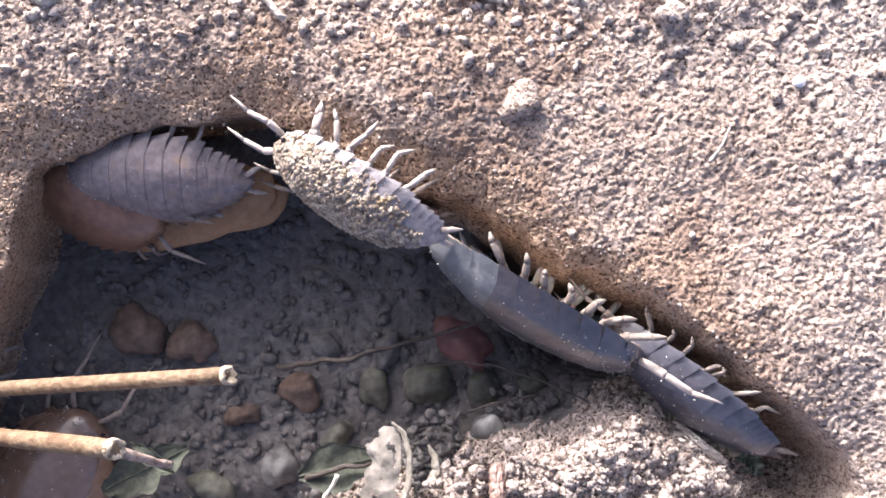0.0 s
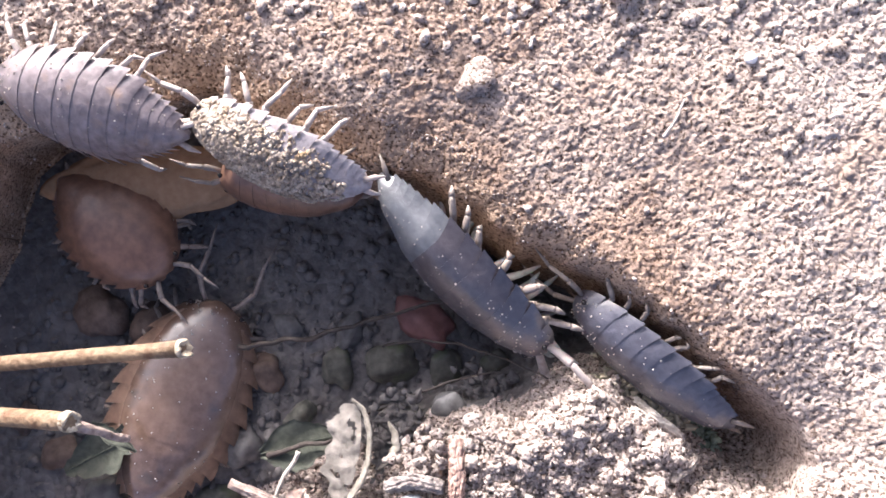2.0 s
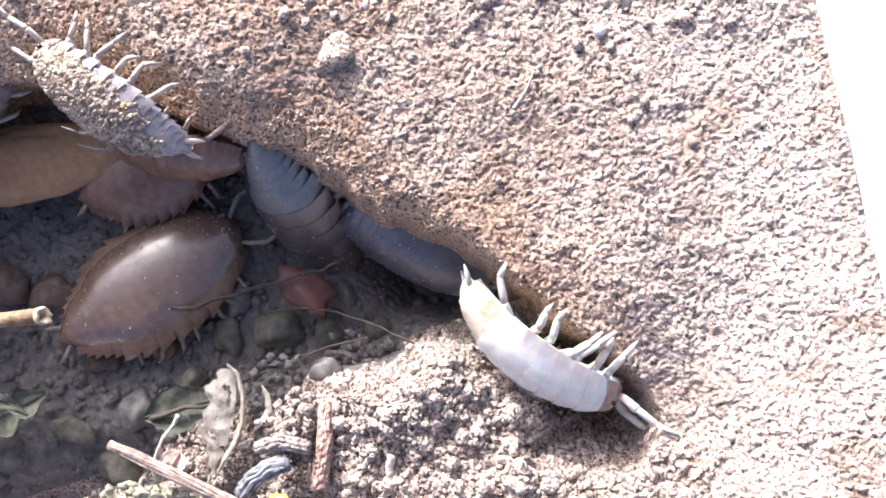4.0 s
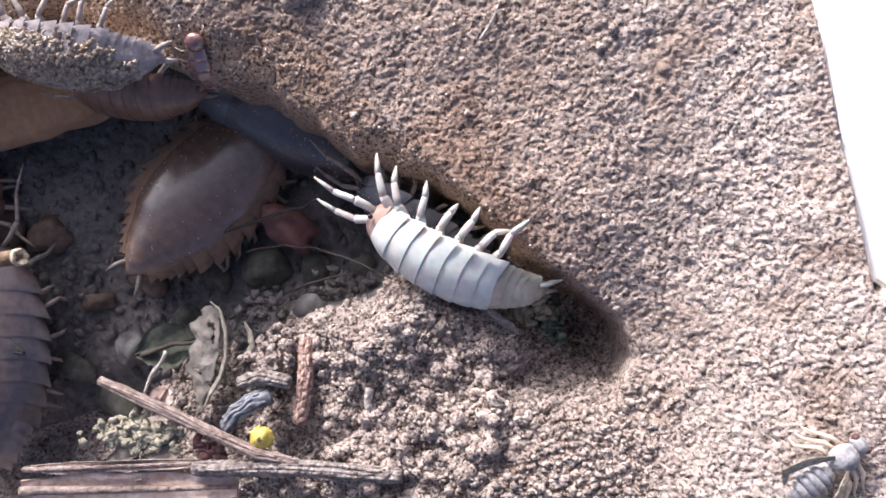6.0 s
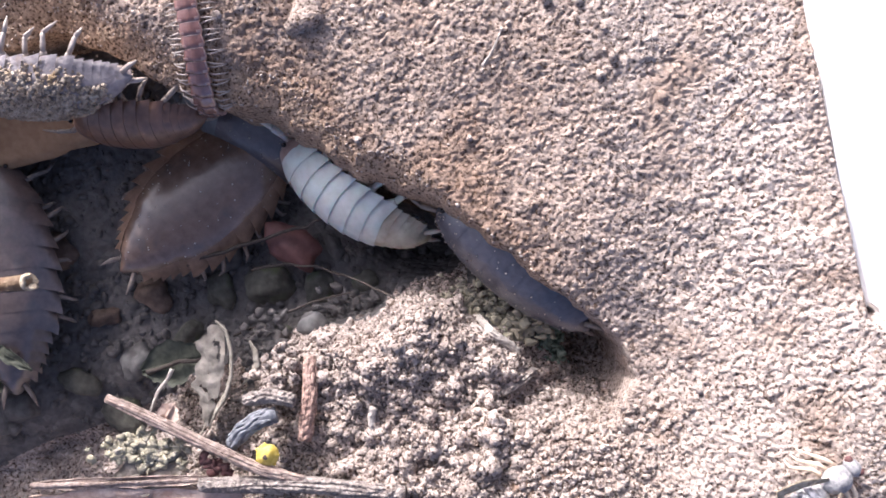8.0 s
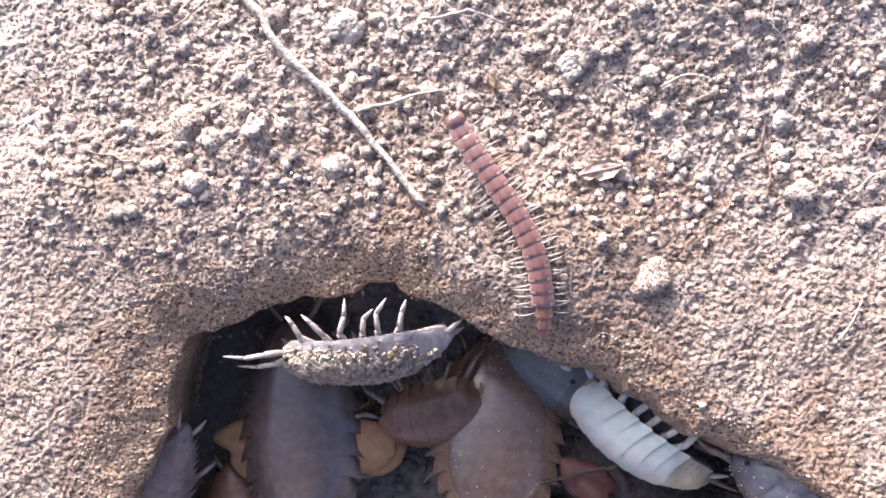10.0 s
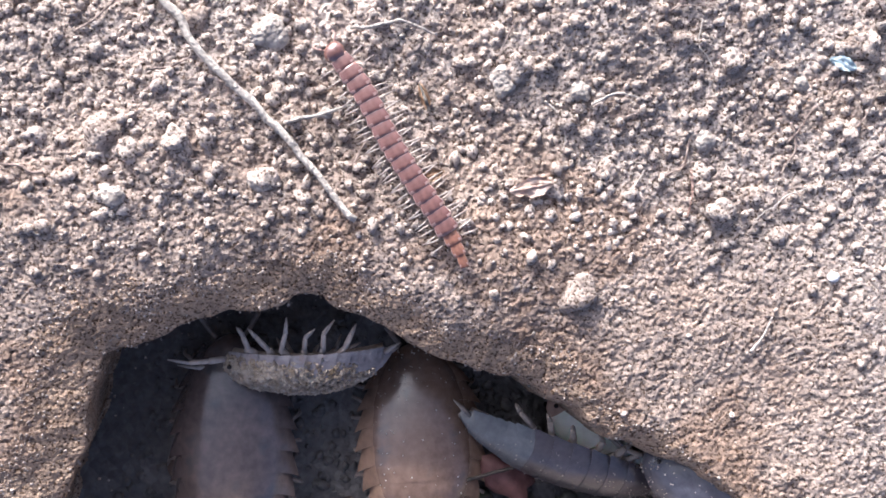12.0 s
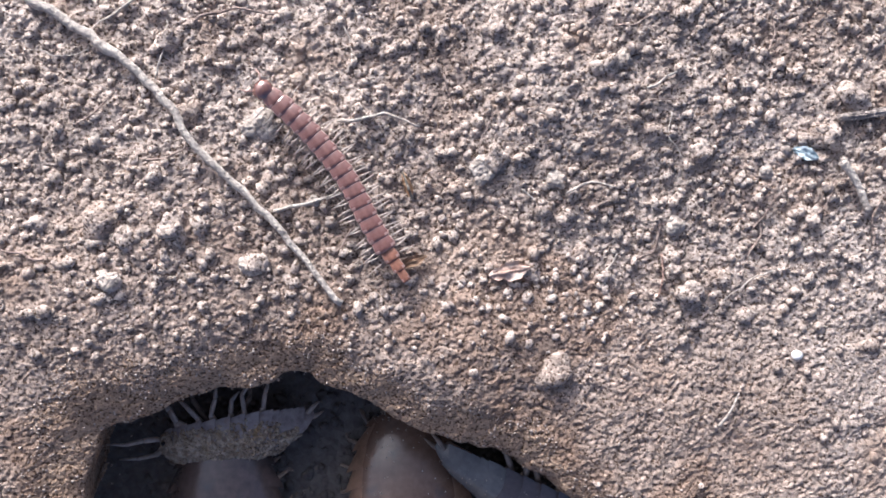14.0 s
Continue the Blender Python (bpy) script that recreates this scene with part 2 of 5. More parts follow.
def joined(*pieces):
    verts, faces = [], []
    for v, f in pieces:
        base = len(verts)
        verts += list(v)
        faces += [tuple(i + base for i in face) for face in f]
    return verts, faces


def ball(level):
    bm = bmesh.new()
    bmesh.ops.create_icosphere(bm, subdivisions=level, radius=1)
    v, f = np.array([x.co[:] for x in bm.verts]), [tuple(x.index for x in face.verts) for face in bm.faces]
    bm.free()
    return v, f


BALLS = {n: ball(n) for n in (1, 2, 3, 4)}


def lump(size, rough=0.18, seed=0, level=3, freq=1.1):
    """A worn stone or clod: a ball pushed in and out by noise, with the three given half-axes."""
    v, f = BALLS[level]
    out = []
    for p in v:
        q = Vector(p)
        k = 1 + rough * noise.noise(q * freq + Vector((seed * 7.3, seed, 0))) * 1.6 + 0.35 * rough * noise.noise(q * freq * 3 + Vector((0, seed * 3.1, 5)))
        out.append((q.x * size[0] * k, q.y * size[1] * k, q.z * size[2] * k))
    return out, f


def smooth(a, b, x):
    t = np.clip((np.asarray(x, float) - a) / (b - a), 0, 1)
    return t * t * (3 - 2 * t)


# ---- the ground: one sheet with the hollow in it ----
TABLE = np.random.RandomState(5).rand(7, 256, 256)


def value_noise(x, y, cell, k=0):
    u, v = x / cell + 31.7 * k, y / cell + 17.3 * k
    i, j = np.floor(u).astype(int), np.floor(v).astype(int)
    a, b = u - i, v - j
    a, b = a * a * (3 - 2 * a), b * b * (3 - 2 * b)
    t = TABLE[k % 7]
    i0, j0, i1, j1 = i % 256, j % 256, (i + 1) % 256, (j + 1) % 256
    return (t[i0, j0] * (1 - a) + t[i1, j0] * a) * (1 - b) + (t[i0, j1] * (1 - a) + t[i1, j1] * a) * b - 0.5


def grains(x, y, cell, share, k=0):
    """The height, 0 to 1, of rounded grains of about that size scattered over a plane."""
    u, v = x / cell, y / cell
    i, j = np.floor(u).astype(int), np.floor(v).astype(int)
    best = np.zeros_like(u)
    for di in (-1, 0, 1):
        for dj in (-1, 0, 1):
            a, b = (i + di + 40 * k) % 256, (j + dj + 90 * k) % 256
            cx, cy = i + di + TABLE[0][a, b], j + dj + TABLE[1][a, b]
            r = np.where(TABLE[2][a, b] < share, 0.45 + 0.45 * TABLE[3][a, b], 1e-3)
            st = 0.7 + 0.6 * TABLE[4][a, b]
            d = ((u - cx) * st) ** 2 + ((v - cy) / st) ** 2
            best = np.maximum(best, np.sqrt(np.clip(1 - d / r**2, 0, 1)) * np.minimum(r, 1) / 0.9)
    return best


RIM = np.array([(-60, -60), (-48, -30), (-44.6, -15), (-43.0, -9.3), (-41.8, -6.0), (-41.3, -2.6), (-40.6, -0.6), (-36.5, 0.3), (-33.3, 1.4), (-30.4, 2.3), (-27.3, 2.7),
                (-24.7, 1.4), (-21.5, -0.1), (-17.6, -2.1), (-14.6, -2.4), (-12.0, -4.3), (-8.7, -6.5), (-5.2, -8.0), (-2.0, -9.8), (1.1, -12.4), (4.6, -15.4), (6.7, -17.2), (7.1, -18.9), (6.0, -21.3),
                (2.5, -24.5), (-3.0, -30.0), (-8.0, -60.0)])


def rim_distance(x, y):
    """Distance from the hollow's rim, positive outside, and the unit way out of the hollow."""
    best = np.full(x.shape, 1e9)
    nx, ny, inside = np.zeros_like(x), np.zeros_like(x), np.zeros(x.shape, bool)
    for (ax, ay), (bx, by) in zip(RIM, np.roll(RIM, -1, 0)):
        dx, dy = bx - ax, by - ay
        s = np.clip(((x - ax) * dx + (y - ay) * dy) / (dx * dx + dy * dy), 0, 1)
        ox, oy = x - ax - s * dx, y - ay - s * dy
        d = np.hypot(ox, oy)
        near = d < best
        best, nx, ny = np.where(near, d, best), np.where(near, ox, nx), np.where(near, oy, ny)
        cross = (ay > y) != (by > y)
        inside ^= cross & (x < ax + (y - ay) / np.where(abs(by - ay) < 1e-9, 1e-9, by - ay) * dx)
    sign = np.where(inside, -1, 1)
    length = np.maximum(best, 1e-6)
    return best * sign, nx / length * sign, ny / length * sign


def pits(x, y, cell, share, k=0):
    """The depth, 0 to 1, of small steep holes between the grains, some of them drawn out."""
    u, v = x / cell, y / cell
    i, j = np.floor(u).astype(int), np.floor(v).astype(int)
    best = np.zeros_like(u)
    for di in (-1, 0, 1):
        for dj in (-1, 0, 1):
            a, b = (i + di + 50 * k) % 256, (j + dj + 70 * k) % 256
            turn = 6.283 * TABLE[3][a, b]
            dx, dy = u - i - di - TABLE[5][a, b], v - j - dj - TABLE[6][a, b]
            p, q = dx * np.cos(turn) + dy * np.sin(turn), dy * np.cos(turn) - dx * np.sin(turn)
            r = np.where(TABLE[4][a, b] < share, 0.24 + 0.32 * TABLE[2][a, b], 1e-3)
            best = np.maximum(best, smooth(1.0, 0.35, np.hypot(p * 0.6, q * 1.35) / r))
    return best


def shape_of_ground(x, y, fine=True):
    """Heights in millimetres, the sideways undercut, and the share of each kind of soil."""
    d, nx, ny = rim_distance(x, y)
    d = d + 0.7 * value_noise(x, y, 2.1, 1) + 0.35 * value_noise(x, y, 0.8, 2)
    # the floor of the hollow: deep under the rim, with a mound of crumbs that rises to the open side
    n = (x + 9.7) * 0.37 - (y + 15.3) * 0.93
    a = (x + 9.7) * 0.93 + (y + 15.3) * 0.37
    mound = -6.6 + 3.9 * smooth(-12, 2, a) + 0.09 * np.clip(n, 0, 20) + 1.3 * smooth(5, 11, n) * smooth(-8, 0, x) + 0.9 * np.exp(-(((x + 4) / 4.5) ** 2 + ((y + 17.0) / 2.8) ** 2)) - 4.5 * smooth(-11, -20, a) - 1.7 * smooth(-3, -10, a) * smooth(4, 1, n)
    low = smooth(-2.6, 2.4, n + 1.2 * value_noise(x, y, 3.0, 3))
    floor = -10.8 + (mound + 10.8) * low
    # a trench runs along the foot of the wall into the narrow tip
    trench = (1 - 0.1 * smooth(0, 5.5, x)) * smooth(-6.6, -2.6, d) * smooth(-14, -8, x) * smooth(-22, -19.5, y)
    floor = floor - 3.6 * trench - 3.4 * np.exp(-(((x - 4.6) / 2.7) ** 2 + ((y + 18.2) / 2.6) ** 2))
    open_side = smooth(-30, -46, y)
    floor = np.minimum(floor, -0.2)
    floor = floor * (1 - open_side) - 1.4 * np.exp(-(((x - 5) / 6) ** 2 + ((y + 17) / 6.5) ** 2)) + 0.9 * value_noise(x, y, 3.2, 4)
    # the ground round it, with a rounded shoulder towards the hollow
    dip = -1.2 * np.exp(-(((x - 9) / 6) ** 2 + ((y + 17) / 6.5) ** 2))
    plain = 0.9 * value_noise(x, y, 16, 5) + 0.6 * value_noise(x, y, 6, 6) + 0.18 * value_noise(x, y, 2.4, 2)
    plain = plain - 0.09 * np.clip(y - 8, 0, 20) * smooth(-8, -22, x) + 0.07 * np.clip(x - 2, 0, 40) * (1 - 0.8 * smooth(-2, 8, y)) + 0.10 * np.clip(-8 - y, 0, 14) * smooth(6, 14, x) + 0.08 * np.clip(x - 8, 0, 14) * smooth(-4, -12, y) + 0.9 * np.exp(-(((x + 18) / 8) ** 2 + ((y - 4) / 4) ** 2))
    plain = plain * smooth(-0.5, 3.5, d) + dip
    sx, sy = (x - 19.3) * 0.988 + (y + 15.6) * 0.153, (y + 15.6) * 0.988 - (x - 19.3) * 0.153
    plain = plain - 2.6 * smooth(0.0, 0.8, sx) * smooth(5.2, 4.4, sx) * smooth(0.0, 0.8, sy)
    shoulder = 0.5 + 2.6 * (1 - smooth(-9, -1, x)) + 1.2 * (1 - smooth(-29.5, -27.5, x))
    edge_depth = -0.3 - 1.1 * (1 - smooth(-8, 2, x))
    bevel = edge_depth * (1 - np.maximum(smooth(-28, -38, y), smooth(-18.5, -21.5, y) * smooth(-8, 1, x))) * np.clip(1 - np.maximum(d, 0) / shoulder, 0, 1) ** 2
    side = np.maximum(smooth(-30, -42, y), smooth(-20.6, -23.2, y) * smooth(-6, 1, x))
    tip = smooth(-1, 4, x)
    slant = smooth(-20, -13, x) * (1 - tip)
    fall = (smooth(0.15 * slant, -1.0 - 1.2 * slant, d) * (1 - tip) + smooth(0.35, -0.8, d) * tip) * (1 - side) + smooth(3, -6, d) * side
    z = (plain + bevel) * (1 - fall) + floor * fall
    deep = np.clip(-floor / 8.0, 0, 1)
    under = (2.4 - 2.3 * smooth(-27, -17, x)) * deep * (1 - tip) * smooth(0.0, -1.0, d) * (1 - smooth(-1.0, -7.0, d)) * (1 - side)
    # browner clay over the shoulder and the wall's face, with a noisy edge
    wall = (1 - smooth(0.22, 1.0, np.maximum(d, 0) / shoulder + 0.5 * value_noise(x, y, 1.6, 3))) * (d > -1.3 - 1.2 * slant) * (1 - side) * (1 - smooth(1.5, 5, x))
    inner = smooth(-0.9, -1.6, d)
    # humus along the trench too, painting in the shade at the wall's foot
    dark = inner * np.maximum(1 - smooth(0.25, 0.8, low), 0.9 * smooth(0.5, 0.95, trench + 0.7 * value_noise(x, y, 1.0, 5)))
    if fine:
        clods = smooth(3, 9, y) * 0.45 + 0.06
        calm = 1 - 0.35 * np.clip(wall, 0, 1)
        wx = x + 0.16 * value_noise(x, y, 0.45, 1) + 0.5 * value_noise(x, y, 1.1, 4)
        wy = y + 0.16 * value_noise(x, y, 0.45, 3) + 0.5 * value_noise(x, y, 1.1, 5)
        g = 0.05 * grains(x, y, 0.30, 0.95, 1) + 0.03 * grains(wx + 3, wy, 0.75, 0.6, 2) + 0.05 * grains(x, y + 5, 0.24, 0.9, 5) + 0.13 * value_noise(wx, wy, 1.0, 2) + 0.08 * value_noise(x, y, 0.45, 1) + 0.05 * value_noise(x, y, 0.22, 4)
        g = g - 0.12 * pits(wx, wy, 0.42, 0.5, 1) - 0.09 * pits(wx + 3, wy + 2, 0.27, 0.4, 2)
        g = g + clods * (0.26 * grains(wx, wy, 2.1, 0.30, 3) + 0.18 * grains(wx + 1, wy, 1.2, 0.5, 4) + 0.14 * grains(x + 2, y, 0.7, 0.6, 2))
        g = g + inner * (1 - dark) * (1.1 * value_noise(wx, wy, 1.4, 4) + 0.65 * value_noise(wx, wy, 0.7, 3) + 0.22 * grains(wx, wy, 0.6, 0.7, 4) - 0.6 * smooth(0.16, 0.34, value_noise(x, y, 3.4, 1)))
        z = z + g * calm * (1 - 0.6 * dark)
        z = z - 0.05 * smooth(0.12, 0.35, value_noise(wx, wy, 1.3, 6)) * calm * (1 - dark)
    return z, nx * under, ny * under, wall, dark, inner


def height(x, y):
    return float(shape_of_ground(np.array([float(x)]), np.array([float(y)]))[0][0])


def axis(lo, hi, step):
    fine = np.arange(lo, hi + step / 2, step)
    grow = np.cumsum(step * 1.35 ** np.arange(1, 34))
    grow = grow[grow < 4000]
    return np.concatenate([(lo - grow)[::-1], fine, hi + grow])


def build_ground():
    xs, ys = axis(-53.0, 24.0, 0.084), axis(-29.0, 27.0, 0.084)
    x, y = np.meshgrid(xs, ys, indexing="ij")
    x, y = x.ravel(), y.ravel()
    z, ux, uy, wall, dark, inner = shape_of_ground(x, y)
    far = smooth(60, 200, np.hypot(x, y))
    z = z * (1 - far)
    co = np.stack([x + ux, y + uy, z], 1) * MM
    w, h = len(xs), len(ys)
    i, j = np.meshgrid(np.arange(w - 1), np.arange(h - 1), indexing="ij")
    a = (i * h + j).ravel()
    quads = np.stack([a, a + h, a + h + 1, a + 1], 1).astype(np.int32)
    me = bpy.data.meshes.new("ground")
    me.vertices.add(len(co))
    me.vertices.foreach_set("co", co.ravel())
    me.loops.add(quads.size)
    me.loops.foreach_set("vertex_index", quads.ravel())
    me.polygons.add(len(quads))
    me.polygons.foreach_set("loop_start", np.arange(len(quads), dtype=np.int32) * 4)
    slot = np.zeros(len(quads), np.int32)
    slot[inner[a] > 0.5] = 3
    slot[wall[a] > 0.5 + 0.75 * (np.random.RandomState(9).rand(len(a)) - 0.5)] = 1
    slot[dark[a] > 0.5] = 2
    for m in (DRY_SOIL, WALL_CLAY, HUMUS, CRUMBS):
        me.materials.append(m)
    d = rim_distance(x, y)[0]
    # damp brown soil by the rim, tapered in x to dim weakly lit ground
    darkening = np.clip(1.15 * smooth(6.8, 0.5, d + 5.0 * value_noise(x, y, 5.0, 2) + 2.6 * value_noise(x, y, 1.7, 4)) * smooth(11, -3, x), 0, 1)
    darkening = np.maximum(darkening, 0.5 * smooth(0.12, 0.36, value_noise(x, y, 4.5, 6) + 0.5 * value_noise(x, y, 1.3, 3)))
    # a wider, weaker halo of painted shade, and a brown stain above the hollow
    darkening = np.maximum(darkening, 0.5 * smooth(19, 7, d + 5.0 * value_noise(x, y, 6.0, 1)) * smooth(12, 2, x))
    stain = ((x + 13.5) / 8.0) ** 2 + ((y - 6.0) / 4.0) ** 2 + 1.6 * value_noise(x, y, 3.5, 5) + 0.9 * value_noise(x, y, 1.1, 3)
    darkening = np.maximum(darkening, 0.85 * smooth(1.2, 0.5, stain))
    me.attributes.new("darkened", "FLOAT", "POINT").data.foreach_set("value", darkening.astype(np.float32))
    me.polygons.foreach_set("material_index", slot)
    me.polygons.foreach_set("use_smooth", np.ones(len(quads), bool))
    me.update(calc_edges=True)
    me.validate()
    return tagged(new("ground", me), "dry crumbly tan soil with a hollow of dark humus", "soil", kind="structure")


build_ground()


STRIP_CORNER, STRIP_WIDTH, STRIP_TURN = Vector((19.3, -15.6)), 4.6, math.radians(8.8)


def build_strip():
    """A long flat white strip beside the soil, with rounded corners; it lies a little sunk among the crumbs."""
    ax, ay = Vector((math.cos(STRIP_TURN), math.sin(STRIP_TURN))), Vector((-math.sin(STRIP_TURN), math.cos(STRIP_TURN)))
    bm = bmesh.new()
    bmesh.ops.create_cube(bm, size=1.0)
    bmesh.ops.scale(bm, vec=(STRIP_WIDTH * MM, 120 * MM, 1.6 * MM), verts=bm.verts)
    upright = [e for e in bm.edges if abs(e.verts[0].co.z - e.verts[1].co.z) > 1e-5]
    bmesh.ops.bevel(bm, geom=upright, offset=1.0 * MM, segments=5, affect="EDGES")
    bmesh.ops.bevel(bm, geom=[e for e in bm.edges if e.calc_face_angle(0) > 0.8], offset=0.2 * MM, segments=2, affect="EDGES")
    me = bpy.data.meshes.new("white_strip")
    bm.to_mesh(me)
    bm.free()
    me.materials.append(SLAB)
    middle = STRIP_CORNER + STRIP_WIDTH / 2 * ax + 60 * ay
    ob = new("white_strip", me)
    ob.matrix_basis = pose(middle.x * MM, middle.y * MM, (1.2 - 0.8) * MM, 0, 0, math.degrees(STRIP_TURN))
    return tagged(ob, "sunlit flat white strip lying sunk in the soil", "strip")


build_strip()


# ---- loose crumbs: too many to count ----
def scatter(name, label, material, count, area, sizes, seed, keep):
    rng = np.random.RandomState(seed)
    x, y = rng.uniform(area[0], area[1], count), rng.uniform(area[2], area[3], count)
    z, ux, uy, wall, dark, inner = shape_of_ground(x, y)
    ok = keep(x, y, wall, dark, inner, rng)
    x, y, z = x[ok], y[ok], z[ok]
    v, f = BALLS[1]
    f = np.array(f)
    size = sizes[0] + (sizes[1] - sizes[0]) * rng.rand(len(x)) ** 2.2
    verts = v[None] * (0.6 + 0.7 * rng.rand(len(x), len(v), 1)) * size[:, None, None] * (0.7 + 0.6 * rng.rand(len(x), 1, 3))
    verts = verts + np.stack([x, y, z + size * 0.1], 1)[:, None]
    faces = (f[None] + (np.arange(len(x)) * len(v))[:, None, None]).reshape(-1, 3)
    me = bpy.data.meshes.new(name)
    me.from_pydata((verts.reshape(-1, 3) * MM).tolist(), [], faces.tolist())
    me.materials.append(material)
    me.polygons.foreach_set("use_smooth", [True] * len(me.polygons))
    return tagged(new(name, me), label, "soil crumbs", kind="stuff")


scatter("soil_crumbs", "loose pale soil crumbs strewn over dry ground", DRY_SOIL, 9000, (-50, 23, -30, 27), (0.08, 0.38), 3,
        lambda x, y, wall, dark, inner, r: (wall < 0.3) & (inner < 0.1) & (r.rand(len(x)) < 0.10 + 0.9 * smooth(2, 9, y)))
scatter("coarse_crumbs", "coarse tan soil crumbs among finer dry soil", DRY_SOIL, 1700, (-50, 23, 2, 27), (0.16, 0.52), 13,
        lambda x, y, wall, dark, inner, r: (wall < 0.2) & (inner < 0.1) & (r.rand(len(x)) < smooth(3, 11, y)))
scatter("mound_crumbs", "pale soil crumbs heaped on a low mound", CRUMBS, 28000, (-24, 11, -30, -11), (0.06, 0.30), 4,
        lambda x, y, wall, dark, inner, r: ((inner > 0.9) & (dark < 0.2 + 0.6 * r.rand(len(x)) ** 2)) | ((y < -20) & (x > -10) & (r.rand(len(x)) < 1 - smooth(4, 11, x))))
scatter("mound_clods", "small lumpy soil clods on the mound", CRUMBS, 1700, (-24, 9, -30, -11), (0.2, 0.62), 33,
        lambda x, y, wall, dark, inner, r: (inner > 0.9) & (dark < 0.6))
scatter("wall_grains", "tiny pale soil grains sticking to brown clay", DRY_SOIL, 26000, (-50, 6, -20, 6), (0.04, 0.12), 23,
        lambda x, y, wall, dark, inner, r: (wall > 0.15) & (wall < 1.01) & (inner < 0.1) & (r.rand(len(x)) < 1.05 - 0.9 * wall))
scatter("tip_rubble", "grey rubble of soil crumbs in the crevice's tip", CRUMBS, 2600, (1.0, 8.0, -21.5, -15.0), (0.08, 0.42), 53,
        lambda x, y, wall, dark, inner, r: (inner > 0.3) & (np.hypot((x - 4.6) / 2.6, (y + 18.3) / 2.6) < 1.0 + 0.2 * r.rand(len(x))))
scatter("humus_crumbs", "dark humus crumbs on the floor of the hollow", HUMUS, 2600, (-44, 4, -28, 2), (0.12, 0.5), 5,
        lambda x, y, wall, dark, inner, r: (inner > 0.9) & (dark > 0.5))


# ---- stones ----
def stone(name, label, x, y, z, size, material, seed, group="", rough=0.18, turn=0):
    v, f = lump(size, rough, seed)
    ob = mesh_object(name, v, f, material)
    ob.matrix_basis = pose(x * MM, y * MM, z * MM, 0, 0, turn)
    return tagged(ob, label, "stone", group)


def floor_height(x, y):
    return float(shape_of_ground(np.array([float(x)]), np.array([float(y)]), False)[0][0])


for n, (x, y, r, m) in enumerate([(-17.2, -13.8, 1.75, STONE_GREEN), (-13.6, -14.1, 1.2, STONE_GREEN), (-20.2, -11.7, 1.5, STONE_GREY), (-20.9, -14.2, 1.35, STONE_GREEN), (-13.4, -16.4, 1.1, STONE_GREY),
                                  (-29.8, -16.0, 1.2, STONE_BROWN), (-39.3, -19.9, 1.3, STONE_BROWN), (-16.1, -17.4, 1.15, STONE_GREEN), (-12.5, -11.1, 0.9, STONE_GREY), (-25.8, -14.3, 1.5, STONE_BROWN),
                                  (-33.2, -11.2, 1.6, STONE_BROWN), (-23.2, -17.2, 1.3, STONE_GREEN), (-27.0, -19.4, 1.5, STONE_GREY), (-37.0, -10.5, 1.8, STONE_BROWN), (-31.6, -20.8, 1.6, STONE_GREEN),
                                  (-36.0, -22.5, 1.5, STONE_GREY), (-10.4, -13.6, 0.9, STONE_GREEN), (-41.8, -17.6, 1.2, STONE_BROWN), (-24.2, -11.4, 1.1, STONE_GREY), (-28.8, -23.4, 1.7, STONE_GREEN)]):
    label = {STONE_GREEN: "rounded grey-green pebble on dark humus", STONE_GREY: "rounded grey pebble on dark humus", STONE_BROWN: "rounded brown pebble on dark humus"}[m]
    stone("pebble", label, x, y, floor_height(x, y) + 0.15 * r, (r, r * (0.75 + 0.2 * math.sin(n * 2.1)), r * 0.65), m, n, "pebbles in the hollow", 0.30, n * 37)

stone("red_stone", "angular dark red stone on dark humus", -14.9, -11.0, -8.4, (2.1, 1.3, 1.0), STONE_RED, 31, "", 0.3, -35)

for n, (x, y, r, m) in enumerate([(-30.5, 18.2, 1.1, STONE_PALE), (-22.1, 17.5, 0.62, DRY_SOIL), (-16.6, 15.6, 0.85, STONE_PALE), (-12.0, 15.0, 0.62, STONE_PALE), (-11.9, 2.9, 1.35, DRY_SOIL),
                                  (-34.9, 18.9, 0.95, DRY_SOIL), (-29.8, 14.8, 0.7, DRY_SOIL), (-29.2, 13.1, 0.75, DRY_SOIL), (-6.1, 18.1, 0.8, DRY_SOIL), (-10.4, 10.3, 0.8, DRY_SOIL), (-25.0, 14.0, 0.9, DRY_SOIL),
                                  (-39.8, 12.3, 1.2, DRY_SOIL), (-31.1, 23.6, 0.95, DRY_SOIL), (-28.6, 21.7, 0.4, DRY_SOIL), (4.7, 18.0, 0.9, DRY_SOIL), (-18.0, 14.4, 0.7, DRY_SOIL), (-1.5, 8.8, 0.7, DRY_SOIL),
                                  (8.3, 4.6, 0.9, DRY_SOIL), (-36.0, 9.5, 0.7, DRY_SOIL), (-21.6, 12.0, 0.6, DRY_SOIL)]):
    label = "rounded grey pebble lying on dry soil" if m is STONE_GREY else "pale rounded clod lying on dry soil" if m is STONE_PALE else "lumpy tan soil clod lying on dry soil"
    clod = stone("clod", label, x, y, height(x, y) + (0.2 if m is STONE_PALE else -0.1) * r, (r, r * 0.88, r * 0.55), m, 50 + n, "clods on the ground", 0.34, n * 53)
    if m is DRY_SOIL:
        clod.data.attributes.new("darkened", "FLOAT", "POINT").data.foreach_set("value", [0.32] * len(clod.data.vertices))
clod_rng = random.Random(43)
